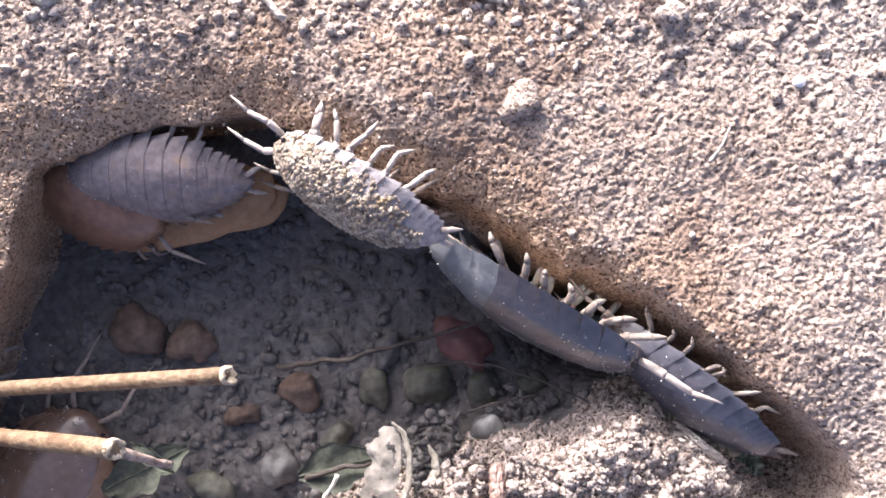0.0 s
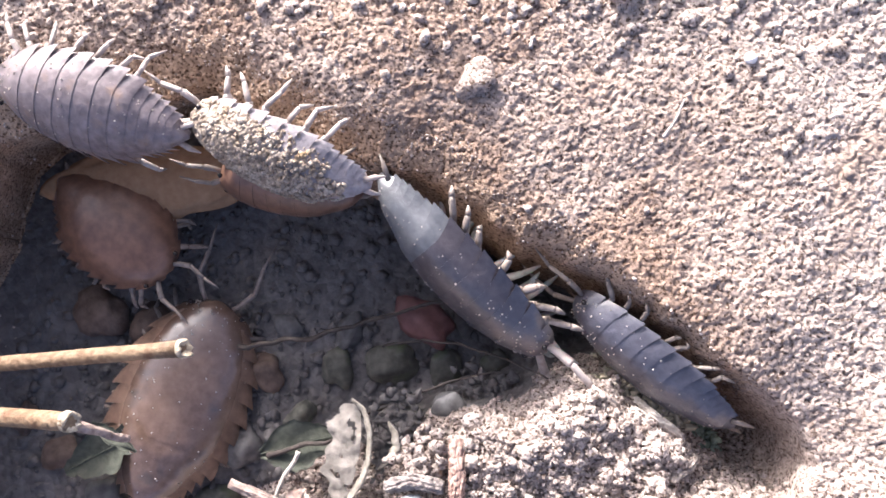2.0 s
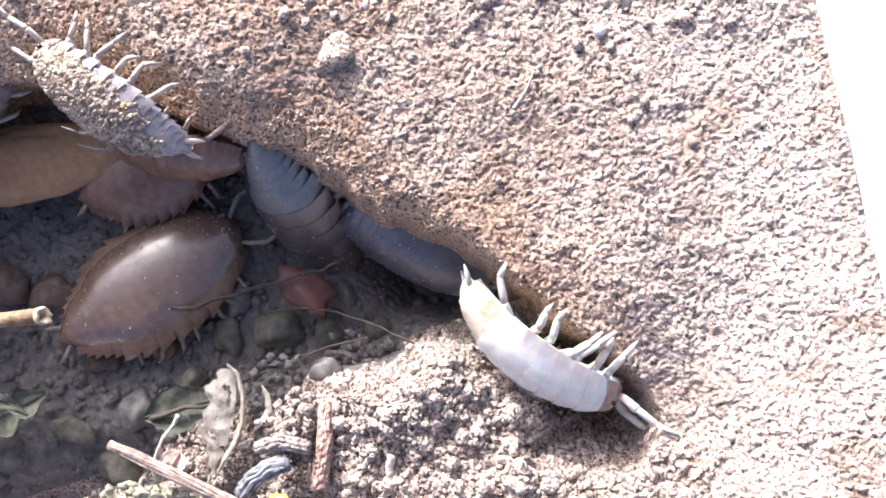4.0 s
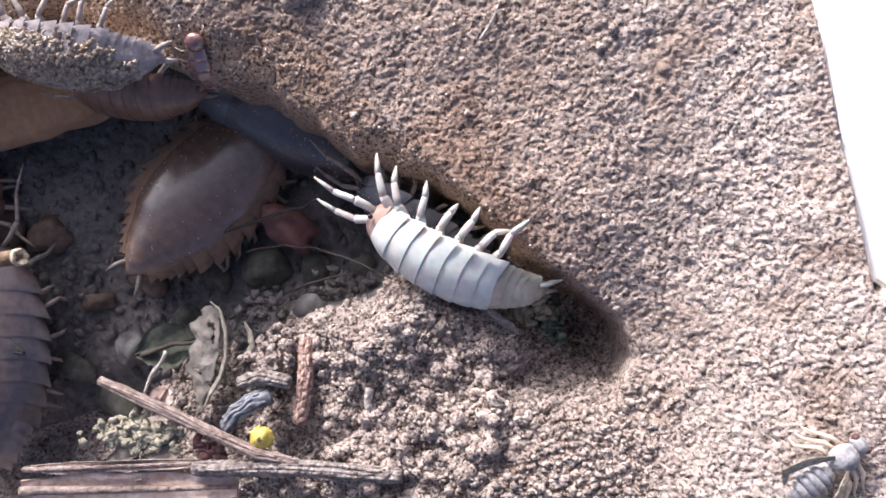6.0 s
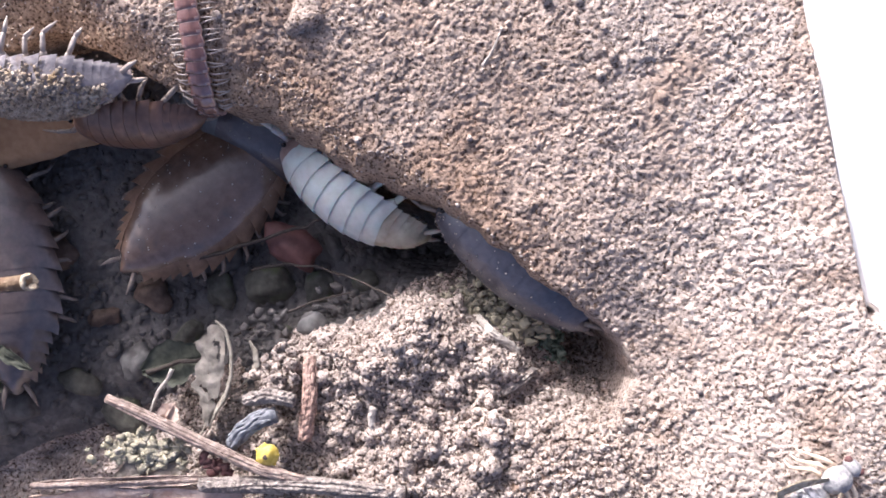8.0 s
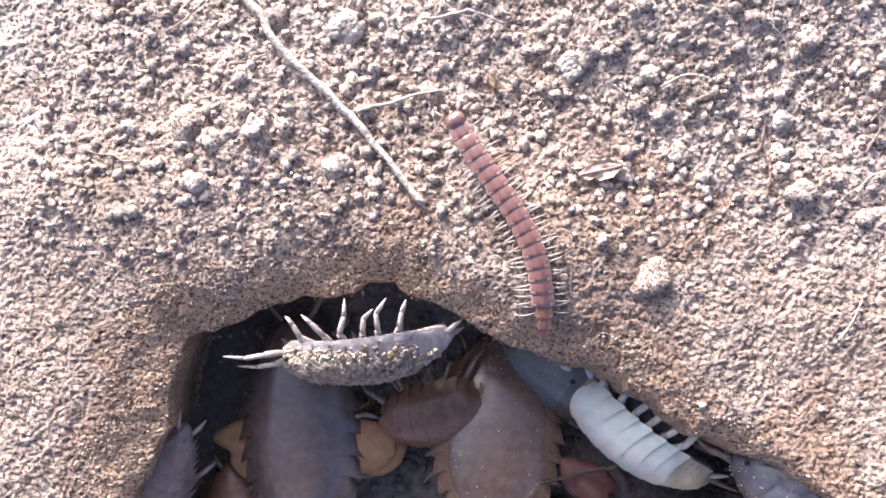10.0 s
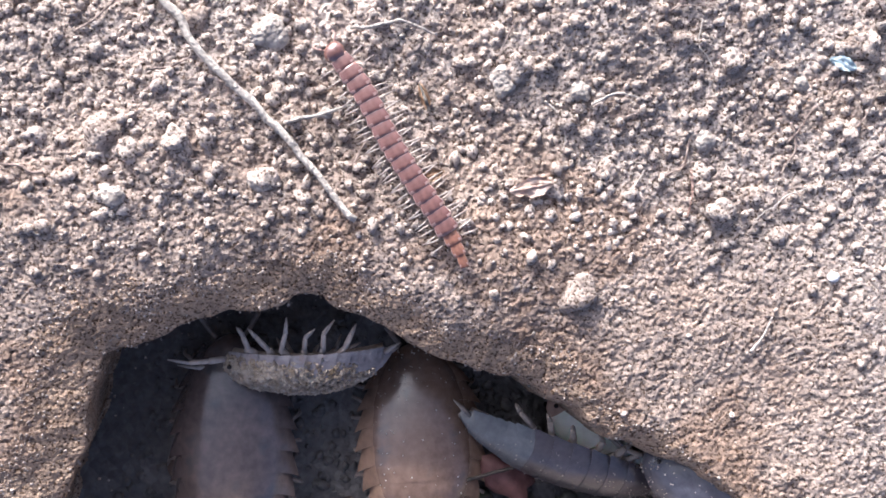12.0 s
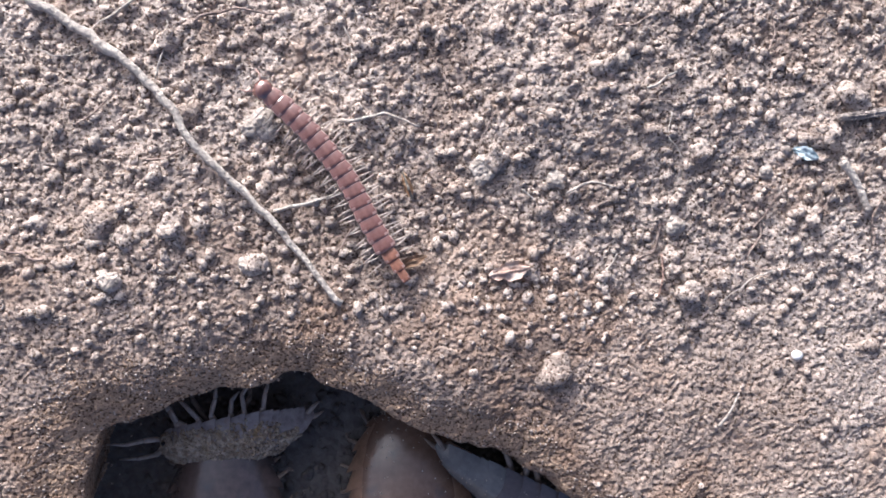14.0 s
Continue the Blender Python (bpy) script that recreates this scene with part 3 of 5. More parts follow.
for n in range(46):
    x, y, r = clod_rng.uniform(-47, 14), clod_rng.uniform(7, 26), 0.35 + 0.75 * clod_rng.random() ** 2
    grey = clod_rng.random() < 0.2
    stone("clod", "small grey pebble lying on dry soil" if grey else "lumpy tan soil clod lying on dry soil", x, y, height(x, y) + 0.1 * r, (r, r * clod_rng.uniform(0.7, 1.0), r * 0.7), STONE_PALE if grey else DRY_SOIL, 200 + n, "clods on the ground", 0.18 if grey else 0.5, n * 71)
stone("quartz_grain", "tiny bright white quartz grain on dry soil", 3.6, 4.0, height(3.6, 4.0) + 0.2, (0.36, 0.32, 0.3), QUARTZ, 90, "", 0.1)

# the smooth tan clay flake that juts from the shaded wall
flake_v, flake_f = lump((6.4, 2.4, 1.1), 0.24, 77, 4, 1.1)
clay_flake = mesh_object("clay_flake", flake_v, flake_f, TAN_CLAY)
tagged(clay_flake, "smooth tan clay flake jutting from the hollow's wall", "clay")


# ---- plant litter ----
def broken_straw(name, label, start, end, r, end_label, side_seed):
    """A hollow straw with a frayed, paler broken end."""
    root = thing(name, label, "straw", "straws in the hollow")
    s, e = Vector(start), Vector(end)
    along = (e - s).normalized()
    pts = [s + (e - s) * k / 9 + Vector((0, 0, 0.12 * math.sin(k * 1.3 + side_seed))) for k in range(10)]
    mesh_object("stem", *tube(pts, [r * (0.9 + 0.14 * noise.noise((k * 1.3, side_seed, 0))) for k in range(10)], 12), STRAW, root)
    side = along.orthogonal().normalized()
    other = along.cross(side)
    verts, faces, n = [], [], 16
    rng = random.Random(side_seed + 4)
    ragged = [rng.uniform(-0.2, 1.0) for _ in range(n)]
    for ring, (back, wide) in enumerate(((-0.25, 1.01), (0.0, 1.01), (0.45, 0.93), (0.35, 0.7), (-0.2, 0.05))):
        for k in range(n):
            a = 2 * math.pi * k / n
            verts.append(e + along * (back if back <= 0 else back * ragged[k]) + (side * math.cos(a) + other * math.sin(a)) * r * wide)
    for q in range(4):
        for k in range(n):
            m = (k + 1) % n
            faces.append((q * n + k, q * n + m, q * n + n + m, q * n + n + k))
    mesh_object("broken_end", verts, faces, STRAW_END, root, end_label)
    return root


broken_straw("broken_straw", "broken golden straw lying over the dark hollow", (-47.0, -14.4, -4.0), (-26.9, -12.6, 4.4), 0.5, "pale frayed straw end", 0)
broken_straw("short_straw", "short straw with a bright white broken end", (-47.0, -16.6, -4.0), (-32.2, -16.3, 5.6), 0.55, "white splintered end", 2)


def leaf(name, label, material, centre, length, width, turn, curl, lift, seed, vein_material=None, category="leaf", thick=0.09, blunt=0.7, rib_size=0.13):
    """A thin curled leaf with a midrib; it has thickness and a ragged edge."""
    root = thing(name, label, category)
    nu, nv, top, faces = 16, 11, [], []
    for i in range(nu):
        u = i / (nu - 1)
        w = width * math.sin(math.pi * min(max(u, 0.03), 0.97)) ** blunt * (0.85 + 0.3 * noise.noise((u * 5, seed, 0)))
        for j in range(nv):
            v = j / (nv - 1) * 2 - 1
            a = v * curl
            yy = (math.sin(a) / curl if curl > 0.05 else v) * w / 2
            zz = ((1 - math.cos(a)) / curl if curl > 0.05 else 0) * w / 2 + lift * math.sin(u * 2.6) + 0.25 * noise.noise((u * 4, v * 2, seed))
            rag = 0.35 * abs(v) ** 3 * width / 3
            top.append(((u - 0.5) * length + 0.5 * rag * noise.noise((u * 9, v * 3, seed + 4)), yy + rag * noise.noise((u * 11, v, seed + 9)), zz))
    for i in range(nu - 1):
        for j in range(nv - 1):
            a = i * nv + j
            faces.append((a, a + nv, a + nv + 1, a + 1))
    n = len(top)
    verts = top + [(x, y, z - thick) for x, y, z in top]
    faces += [tuple(k + n for k in reversed(q)) for q in faces]
    ring = [i * nv for i in range(nu)] + [(nu - 1) * nv + j for j in range(1, nv)] + [i * nv + nv - 1 for i in range(nu - 2, -1, -1)] + [j for j in range(nv - 2, 0, -1)]
    for a, b in zip(ring, ring[1:] + ring[:1]):
        faces.append((a, b, b + n, a + n))
    mesh_object("blade", verts, faces, material, root)
    rib = [(top[i * nv + nv // 2][0], top[i * nv + nv // 2][1], top[i * nv + nv // 2][2] + 0.05) for i in range(nu)]
    mesh_object("midrib", *tube(rib, [rib_size * (1 - 0.04 * i) for i in range(nu)], 6), vein_material or material, root)
    root.matrix_basis = pose(centre[0] * MM, centre[1] * MM, centre[2] * MM, 0, 0, turn)
    return root


leaf("green_leaf", "folded grey-green leaf on dark humus", LEAF_GREEN, (-35.4, -19.4, -8.6), 6.2, 3.6, 28, 0.7, 0.5, 8, rib_size=0.07)
leaf("leaf_tatter", "narrow grey leaf tatter under a straw", LEAF_GREEN, (-34.2, -18.3, -6.2), 3.4, 1.2, -32, 0.9, 0.2, 9, rib_size=0.05)
leaf("grey_leaf", "weathered grey leaf scrap beside a twig", LEAF_DRY, (-23.6, -25.4, -4.0), 5.4, 3.4, 20, 0.4, 0.3, 11)
leaf("leaf_chip", "small pink-tan bark chip beside a twig", BARK, (-22.4, -21.9, -4.1), 2.2, 1.8, 60, 0.3, 0.2, 13, category="bark")
leaf("mould_leaf", "greenish dead leaf lying on dark humus", LEAF_GREEN, (-22.6, -18.6, -6.2), 5.0, 3.6, 15, 0.4, 0.3, 15, rib_size=0.06)


def rolled_leaf():
    """A crumpled dead leaf whose side has rolled up into a ragged tube, with a torn lobe beside it."""
    root = thing("curled_leaf", "pale grey crumpled dead leaf with a rolled edge", "leaf")
    nu, nv = 40, 22
    top, faces = [], []
    for i in range(nu):
        u = i / (nu - 1)
        w = 2.7 * math.sin(math.pi * (0.06 + 0.88 * u)) ** 0.6 * (1 - 0.5 * u)
        for j in range(nv):
            v = j / (nv - 1)
            x, y = -w * v, 2.6 - 6.6 * u
            n = noise.noise((x * 1.3, y * 1.3, 3)) * 0.22 + noise.noise((x * 3.7, y * 3.7, 9)) * 0.05
            ragged = 0.7 * v ** 3 * noise.noise((y * 1.1, 7, v))
            top.append((x + ragged + 0.5 * math.sin(u * 3.2) - 1.1 * u, y, n + 0.35 * math.cos(v * 2.2) + 0.3 * math.sin(u * 3)))
    for i in range(nu - 1):
        for j in range(nv - 1):
            a = i * nv + j
            if noise.noise((top[a][0] * 1.6, top[a][1] * 1.6, 21)) < 0.36:
                faces.append((a, a + 1, a + nv + 1, a + nv))
    n = len(top)
    verts = top + [(x, y, z - 0.10) for x, y, z in top]
    faces += [tuple(k + n for k in reversed(q)) for q in faces]
    mesh_object("blade", verts, faces, LEAF_DRY, root)
    rng = random.Random(6)

    def roll(name, pts, radii):
        p = []
        for k in range(len(pts) * 6 - 5):
            a, t = min(k // 6, len(pts) - 2), (k - 6 * min(k // 6, len(pts) - 2)) / 6
            q = Vector(pts[a]).lerp(Vector(pts[a + 1]), t)
            p.append(q + Vector((rng.gauss(0, 0.012), rng.gauss(0, 0.012), rng.gauss(0, 0.012))))
        r = [float(np.interp(k / (len(p) - 1), np.linspace(0, 1, len(radii)), radii)) * rng.uniform(0.94, 1.06) for k in range(len(p))]
        mesh_object(name, *tube(p, [1.0 * q for q in r], 9, 0.35), LEAF_ROLL, root)

    roll("rolled_edge", [(-0.5, 2.9, 0.5), (0.25, 2.3, 0.8), (0.65, 1.0, 0.9), (0.6, -0.6, 0.85), (0.2, -1.8, 0.7), (-0.6, -3.0, 0.5), (-1.2, -4.2, 0.2)], (0.15, 0.34, 0.38, 0.36, 0.42, 0.36, 0.1))
    roll("torn_lobe", [(1.7, 1.6, 0.4), (2.1, 0.9, 0.55), (2.2, 0.1, 0.5), (1.7, -0.7, 0.3), (1.1, -1.3, 0.2)], (0.10, 0.3, 0.36, 0.24, 0.08))
    roll("stalk", [(-0.6, -3.0, 0.4), (-1.5, -4.0, 0.2), (-2.0, -5.2, 0.0)], (0.12, 0.09, 0.05))
    root.matrix_basis = pose(-18.7 * MM, -18.6 * MM, -4.9 * MM)


rolled_leaf()


def fibre_bundle(name, label, material, pts, r, category, count=9, seed=1):
    """A fibrous piece of stem: a core wrapped in many uneven splinters that run along it."""
    rng = random.Random(seed)
    p = [Vector(q) for q in pts]
    n = 26
    line = []
    for k in range(n):
        u = k / (n - 1) * (len(p) - 1)
        a = min(int(u), len(p) - 2)
        line.append(p[a].lerp(p[a + 1], u - a))
    along = (p[-1] - p[0]).normalized()
    side = along.cross(Vector((0, 0, 1))).normalized()
    up = side.cross(along)
    pieces = [tube(line, [r * 0.78] * n, 10)]
    for q in range(count):
        a = 2 * math.pi * q / count + rng.uniform(-0.2, 0.2)
        i0, i1 = rng.randrange(0, 5), n - rng.randrange(0, 6)
        pts2, rad = [], []
        for k in range(i0, i1):
            b = a + 0.5 * noise.noise((k * 0.15, q * 3.1, seed))
            rr = r * (0.76 + 0.14 * noise.noise((k * 0.3, q * 1.7, seed + 5)))
            pts2.append(line[k] + (side * math.cos(b) + up * math.sin(b)) * rr)
            rad.append(r * (0.22 + 0.08 * noise.noise((k * 0.4, q, seed + 8))))
        rad[0] = rad[-1] = r * 0.06
        pieces.append(tube(pts2, rad, 6))
    return tagged(mesh_object(name, *joined(*pieces), material), label, category)


def strand(name, label, material, pts, r, category, group="", sides=7, wave=0.0, twist=0, squash=1.0):
    """One bent stalk, root or fibre with an uneven thickness."""
    p = [Vector(q) for q in pts]
    fine = []
    for k in range(len(p) - 1):
        for s in range(6):
            t = s / 6
            a, b, c, d = p[max(k - 1, 0)], p[k], p[k + 1], p[min(k + 2, len(p) - 1)]
            fine.append(0.5 * (2 * b + (c - a) * t + (2 * a - 5 * b + 4 * c - d) * t * t + (3 * b - a - 3 * c + d) * t**3))
    fine.append(p[-1])
    fine = [q + Vector((noise.noise(q * 0.9 + Vector((twist, 0, 0))), noise.noise(q * 0.9 + Vector((0, twist, 3))), 0.4 * noise.noise(q + Vector((5, 0, twist))))) * wave for q in fine]
    n = len(fine)
    radii = [r * (1 - 0.45 * k / n) * (0.85 + 0.4 * abs(noise.noise(fine[k] * 1.7))) for k in range(n)]
    ob = mesh_object(name, *tube(fine, radii, sides, squash), material)
    return tagged(ob, label, category, group)


def on_ground(pts, lift):
    return [(x, y, floor_height(x, y) + 0.75 * lift) for x, y in pts]


strand("ground_stalk", "long pale dry stalk lying across bare soil", PALE_STALK, on_ground([(-44.5, 25.8), (-42.7, 24.7), (-39.5, 22.7), (-36.2, 19.8), (-34.3, 17.0), (-30.9, 13.8), (-28.0, 10.4), (-25.3, 7.4)], 0.95), 0.4, "stalk", wave=0.3, squash=0.8)
fibre_bundle("bottom_twig", "fibrous grey-brown twig lying on litter", TWIG, [(-26.2, -20.6, -3.4), (-20.2, -23.1, -2.9), (-15.8, -24.9, -2.5), (-13.0, -25.5, -2.4)], 0.39, "twig", 17, 1)
strand("straw_splinter", "thin grey splinter beside a short straw", TWIG, [(-32.4, -16.5, 5.3), (-31.4, -16.9, 4.2), (-30.3, -17.5, 2.6)], 0.34, "straw", wave=0.15)
strand("thin_twig", "pale thin forked twig on litter", PALE_STALK, [(-22.5, -18.9, -5.2), (-23.5, -20.9, -4.6), (-23.9, -22.2, -4.6)], 0.16, "twig", wave=0.2)
fibre_bundle("grey_strip", "weathered grey fibrous wood strip lying on litter", WEATHERED, [(-20.0, -26.1, -3.2), (-13.0, -25.8, -2.5), (-6.5, -26.0, -1.7)], 0.55, "wood strip", 15, 2)
fibre_bundle("bark_curl", "dark blue-grey curled bark sliver on the mound", GREY_CURL, [(-17.9, -23.5, -3.3), (-17.0, -22.5, -2.9), (-16.0, -21.8, -2.9), (-14.9, -21.5, -3.2)], 0.62, "bark", 13, 3)
fibre_bundle("grey_sliver", "crumbly grey wood sliver on the mound", WEATHERED, [(-17.0, -20.7, -3.4), (-15.4, -20.3, -3.0), (-13.6, -20.6, -2.9)], 0.5, "wood sliver", 12, 5)
fibre_bundle("red_fibre", "reddish dry fibre bundle stuck in the mound", RED_FIBRE, [(-12.9, -18.0, -4.2), (-12.8, -20.4, -3.5), (-13.1, -23.2, -3.2)], 0.52, "fibre", 15, 4)
strand("dead_root", "thin dead root arching over dark humus", ROOT, [(-17.6, -12.6, -7.4), (-14.4, -12.2, -6.6), (-10.9, -12.9, -5.8), (-7.2, -14.4, -4.4)], 0.10, "root", "roots in the hollow", wave=0.2)
strand("dead_root", "thin dead root half buried in humus", ROOT, [(-19.0, -17.0, -7.6), (-16.6, -16.0, -7.2), (-13.2, -14.6, -6.6), (-10.4, -13.9, -5.4)], 0.10, "root", "roots in the hollow", wave=0.2)
strand("dead_root", "thin brown root on the floor of the hollow", ROOT, [(-27.0, -12.6, -8.0), (-22.0, -12.0, -7.6), (-17.0, -10.5, -7.2), (-12.5, -9.2, -6.6)], 0.2, "root", "roots in the hollow", wave=0.4)
strand("dead_root", "short brown root among leaf litter", ROOT, [(-24.6, -19.4, -6.0), (-22.3, -18.6, -5.4), (-20.0, -18.4, -5.6)], 0.2, "root", "roots in the hollow", wave=0.3)
strand("soil_fibre", "fine pale root fibre lying on soil", PALE_STALK, on_ground([(-1.4, -0.6), (-0.7, 0.4), (-0.2, 1.6)], 0.75), 0.11, "fibre", "fibres on the ground", 5)
strand("soil_fibre", "fine curved white fibre lying on soil", PALE_STALK, on_ground([(-11.4, 14.2), (-9.9, 14.9), (-8.4, 14.6)], 0.85), 0.10, "fibre", "fibres on the ground", 5)
strand("soil_fibre", "reddish thin fibre lying on soil", RED_FIBRE, on_ground([(-5.2, 10.4), (-5.1, 9.0), (-5.4, 7.6)], 0.75), 0.09, "fibre", "fibres on the ground", 5)
strand("soil_fibre", "dry grass fibre lying on bare soil", PALE_STALK, on_ground([(-25.6, 18.3), (-22.8, 18.9), (-20.6, 18.3)], 1.0), 0.13, "fibre", "fibres on the ground", 5, wave=0.4)
strand("soil_fibre", "pale grass fibre lying on bare soil", PALE_STALK, on_ground([(-29.6, 13.0), (-26.9, 13.6), (-23.6, 14.4)], 0.9), 0.13, "fibre", "fibres on the ground", 5, wave=0.3)
strand("soil_fibre", "tan grass fibre lying on bare soil", TWIG, on_ground([(-34.5, 24.6), (-32.4, 25.2), (-29.5, 25.0)], 0.9), 0.12, "fibre", "fibres on the ground", 5, wave=0.3)
fibre_rng = random.Random(41)
for _ in range(26):
    fx, fy, fa, fl = fibre_rng.uniform(-46, 10), fibre_rng.uniform(8, 25), fibre_rng.uniform(0, 6.3), fibre_rng.uniform(0.7, 2.0)
    bend = fibre_rng.uniform(-0.5, 0.5)
    fibre_pts = [(fx + k * fl * math.cos(fa + bend * k), fy + k * fl * math.sin(fa + bend * k)) for k in (-1, 0, 1)]
    pale = fibre_rng.random() < 0.6
    strand("soil_fibre", "short pale root hair lying on soil" if pale else "short brown root hair lying on soil", PALE_STALK if pale else TWIG, on_ground(fibre_pts, fibre_rng.uniform(0.45, 0.7)), fibre_rng.uniform(0.05, 0.11), "fibre", "fibres on the ground", 5, wave=0.3)
strand("grass_tip", "pale dry grass tip lying on soil", PALE_STALK, on_ground([(5.8, 16.3), (6.8, 15.0), (7.6, 13.2)], 1.2), 0.32, "grass")
fibre_bundle("dark_stalk", "frayed grey dry stalk lying on soil", WEATHERED, on_ground([(5.6, 19.0), (8.2, 19.4), (12.5, 19.9)], 0.6), 0.3, "stalk", 9, 12)
strand("mound_sliver", "tan plant sliver lying on the mound", PALE_STALK, [(x, y, height(x, y) + 0.3) for x, y in ((-2.6, -15.9), (-1.0, -16.6), (0.4, -17.8))], 0.34, "plant sliver", wave=0.3, squash=0.6)
strand("mound_sliver", "short pale sliver standing in the mound", PALE_STALK, [(x, y, height(x, y) + 0.3) for x, y in ((-8.6, -20.9), (-8.7, -22.0), (-8.8, -23.4))], 0.34, "plant sliver", wave=0.2)


leaf("bark_strip", "flat pinkish bark strip lying on litter", BARK, (-24.6, -27.6, -3.8), 14.5, 2.6, 2, 0.25, 0.15, 31, TWIG, "bark", 0.4, 0.22, 0.34)
leaf("bark_sliver", "narrow grey-brown bark sliver on litter", TWIG, (-25.5, -26.1, -3.5), 12.0, 0.9, 3, 0.5, 0.1, 33, TWIG, "bark", 0.3, 0.3, 0.2)


def tuft(name, label, material, centre, spread, count, seed, category, r=0.3):
    """A cluster of small uneven crumbs or moss cushions grown together."""
    rng = random.Random(seed)
    pieces = []
    for _ in range(count):
        v, f = lump((r * rng.uniform(0.6, 1.4), r * rng.uniform(0.5, 1.2), r * rng.uniform(0.3, 0.7)), 0.85, rng.random() * 50, 2)
        o = (rng.gauss(0, spread[0]), rng.gauss(0, spread[1]), abs(rng.gauss(0, spread[2])))
        pieces.append(([(a + o[0], b + o[1], c + o[2]) for a, b, c in v], f))
    ob = mesh_object(name, *joined(*pieces), material)
    ob.matrix_basis = pose(*(c * MM for c in centre))
    return tagged(ob, label, category, kind="stuff")


tuft("lichen_patch", "yellow crumbly lichen on a grey leaf scrap", LICHEN, (-23.8, -24.0, -3.6), (1.3, 0.5, 0.12), 170, 1, "lichen", 0.24)
tuft("moss_tuft", "grey-green moss tuft on the mound", MOSS, (2.2, -17.7, height(2.2, -17.7) + 0.2), (0.45, 0.9, 0.45), 190, 2, "moss", 0.22)
tuft("moss_crumbs", "yellowish mossy crumbs beside a woodlouse", LICHEN, (-2.3, -14.9, height(-2.3, -14.9) + 0.35), (1.2, 0.75, 0.35), 190, 3, "moss", 0.2)
tuft("plant_scrap", "yellowish crumbled plant scrap beside a woodlouse", LICHEN, (-0.2, -16.2, height(-0.2, -16.2) + 0.3), (1.1, 0.5, 0.35), 110, 8, "plant scrap", 0.3)
fibre_bundle("mound_splinter", "pale broken plant splinter on the mound", PALE_STALK, [(-2.4, -15.3, height(-2.4, -15.3) + 0.5), (-1.2, -16.4, height(-1.2, -16.4) + 0.5), (0.4, -17.6, height(0.4, -17.6) + 0.5)], 0.3, "splinter", 7, 6)
fibre_bundle("mound_splinter", "short grey plant splinter on the mound", WEATHERED, [(-0.6, -20.0, height(-0.6, -20.0) + 0.4), (0.6, -19.4, height(0.6, -19.4) + 0.4), (1.4, -18.8, height(1.4, -18.8) + 0.4)], 0.28, "splinter", 7, 7)
tuft("red_crumbs", "small crimson crumbs among litter", STONE_RED, (-19.0, -25.0, -3.6), (0.5, 0.3, 0.2), 14, 4, "plant crumb", 0.28)
tuft("mossy_clod", "dark crumbly clod at the edge of the mound", HUMUS, (-11.0, -15.6, height(-11.0, -15.6)), (1.3, 0.9, 0.2), 70, 6, "clod", 0.3)
# dark crumbs laid over the mound to darken it beside the leaf
tuft("dark_crumbs", "patch of dark crumbs beside the curled leaf", HUMUS, (-16.4, -18.9, height(-16.4, -18.9) + 0.35), (0.8, 1.3, 0.18), 330, 12, "soil crumbs", 0.3)
tuft("grey_clod", "grey crumb clump beside the curled leaf", CRUMBS, (-14.9, -18.9, -4.3), (0.7, 0.7, 0.4), 40, 7, "clod", 0.4)


def flower_bud():
    root = thing("yellow_bud", "small round bright yellow flower bud on litter", "flower")
    mesh_object("disc", *lump((0.72, 0.72, 0.6), 0.1, 5), YELLOW, root)
    for k in range(7):
        a = 2 * math.pi * k / 7
        v, f = lump((0.32, 0.2, 0.2), 0.2, k, 2)
        petal = mesh_object("petal", v, f, YELLOW, root)
        petal.matrix_basis = pose(0.5 * math.cos(a) * MM, 0.5 * math.sin(a) * MM, 0.1 * MM, 0, 0, math.degrees(a))
    mesh_object("centre", *lump((0.2, 0.2, 0.12), 0.2, 9, 2), STONE_BROWN, root, "dark centre").matrix_basis = pose(0, 0, 0.55 * MM)
    root.matrix_basis = pose(-15.4 * MM, -24.0 * MM, -2.7 * MM)


flower_bud()
leaf("blue_flake", "small pale blue flake on dry soil", BLUE_FLAKE, (3.7, 16.8, height(3.7, 16.8) + 0.3), 1.7, 1.0, -20, 0.2, 0.1, 21, category="flake", rib_size=0.03)
leaf("orange_husk", "small orange-brown seed husk on dry soil", HUSK, (-21.0, 9.9, height(-21, 9.9) + 0.4), 1.9, 1.1, 20, 1.3, 0.2, 23, category="husk")
leaf("tan_husk", "tan papery husk on dry soil", HUSK, (-21.3, 14.6, height(-21.3, 14.6) + 0.4), 1.8, 0.8, 110, 1.0, 0.2, 24, LEAF_DRY, category="husk")
leaf("pink_husk", "pinkish flat bark flake on dry soil", BARK, (-14.9, 9.3, height(-14.9, 9.3) + 0.35), 2.6, 1.4, 12, 0.4, 0.2, 25, category="husk")


# ---- woodlice ----
def spread(s, knots):
    xs, ys = zip(*knots)
    return float(np.interp(s, xs, ys))


WIDTHS = ((0, 0.12), (0.015, 0.30), (0.05, 0.52), (0.09, 0.60), (0.16, 0.78), (0.28, 0.93), (0.42, 1.0), (0.58, 0.98), (0.70, 0.86), (0.76, 0.70), (0.86, 0.52), (0.94, 0.30), (1, 0.06))
MOVING_LEGS = []


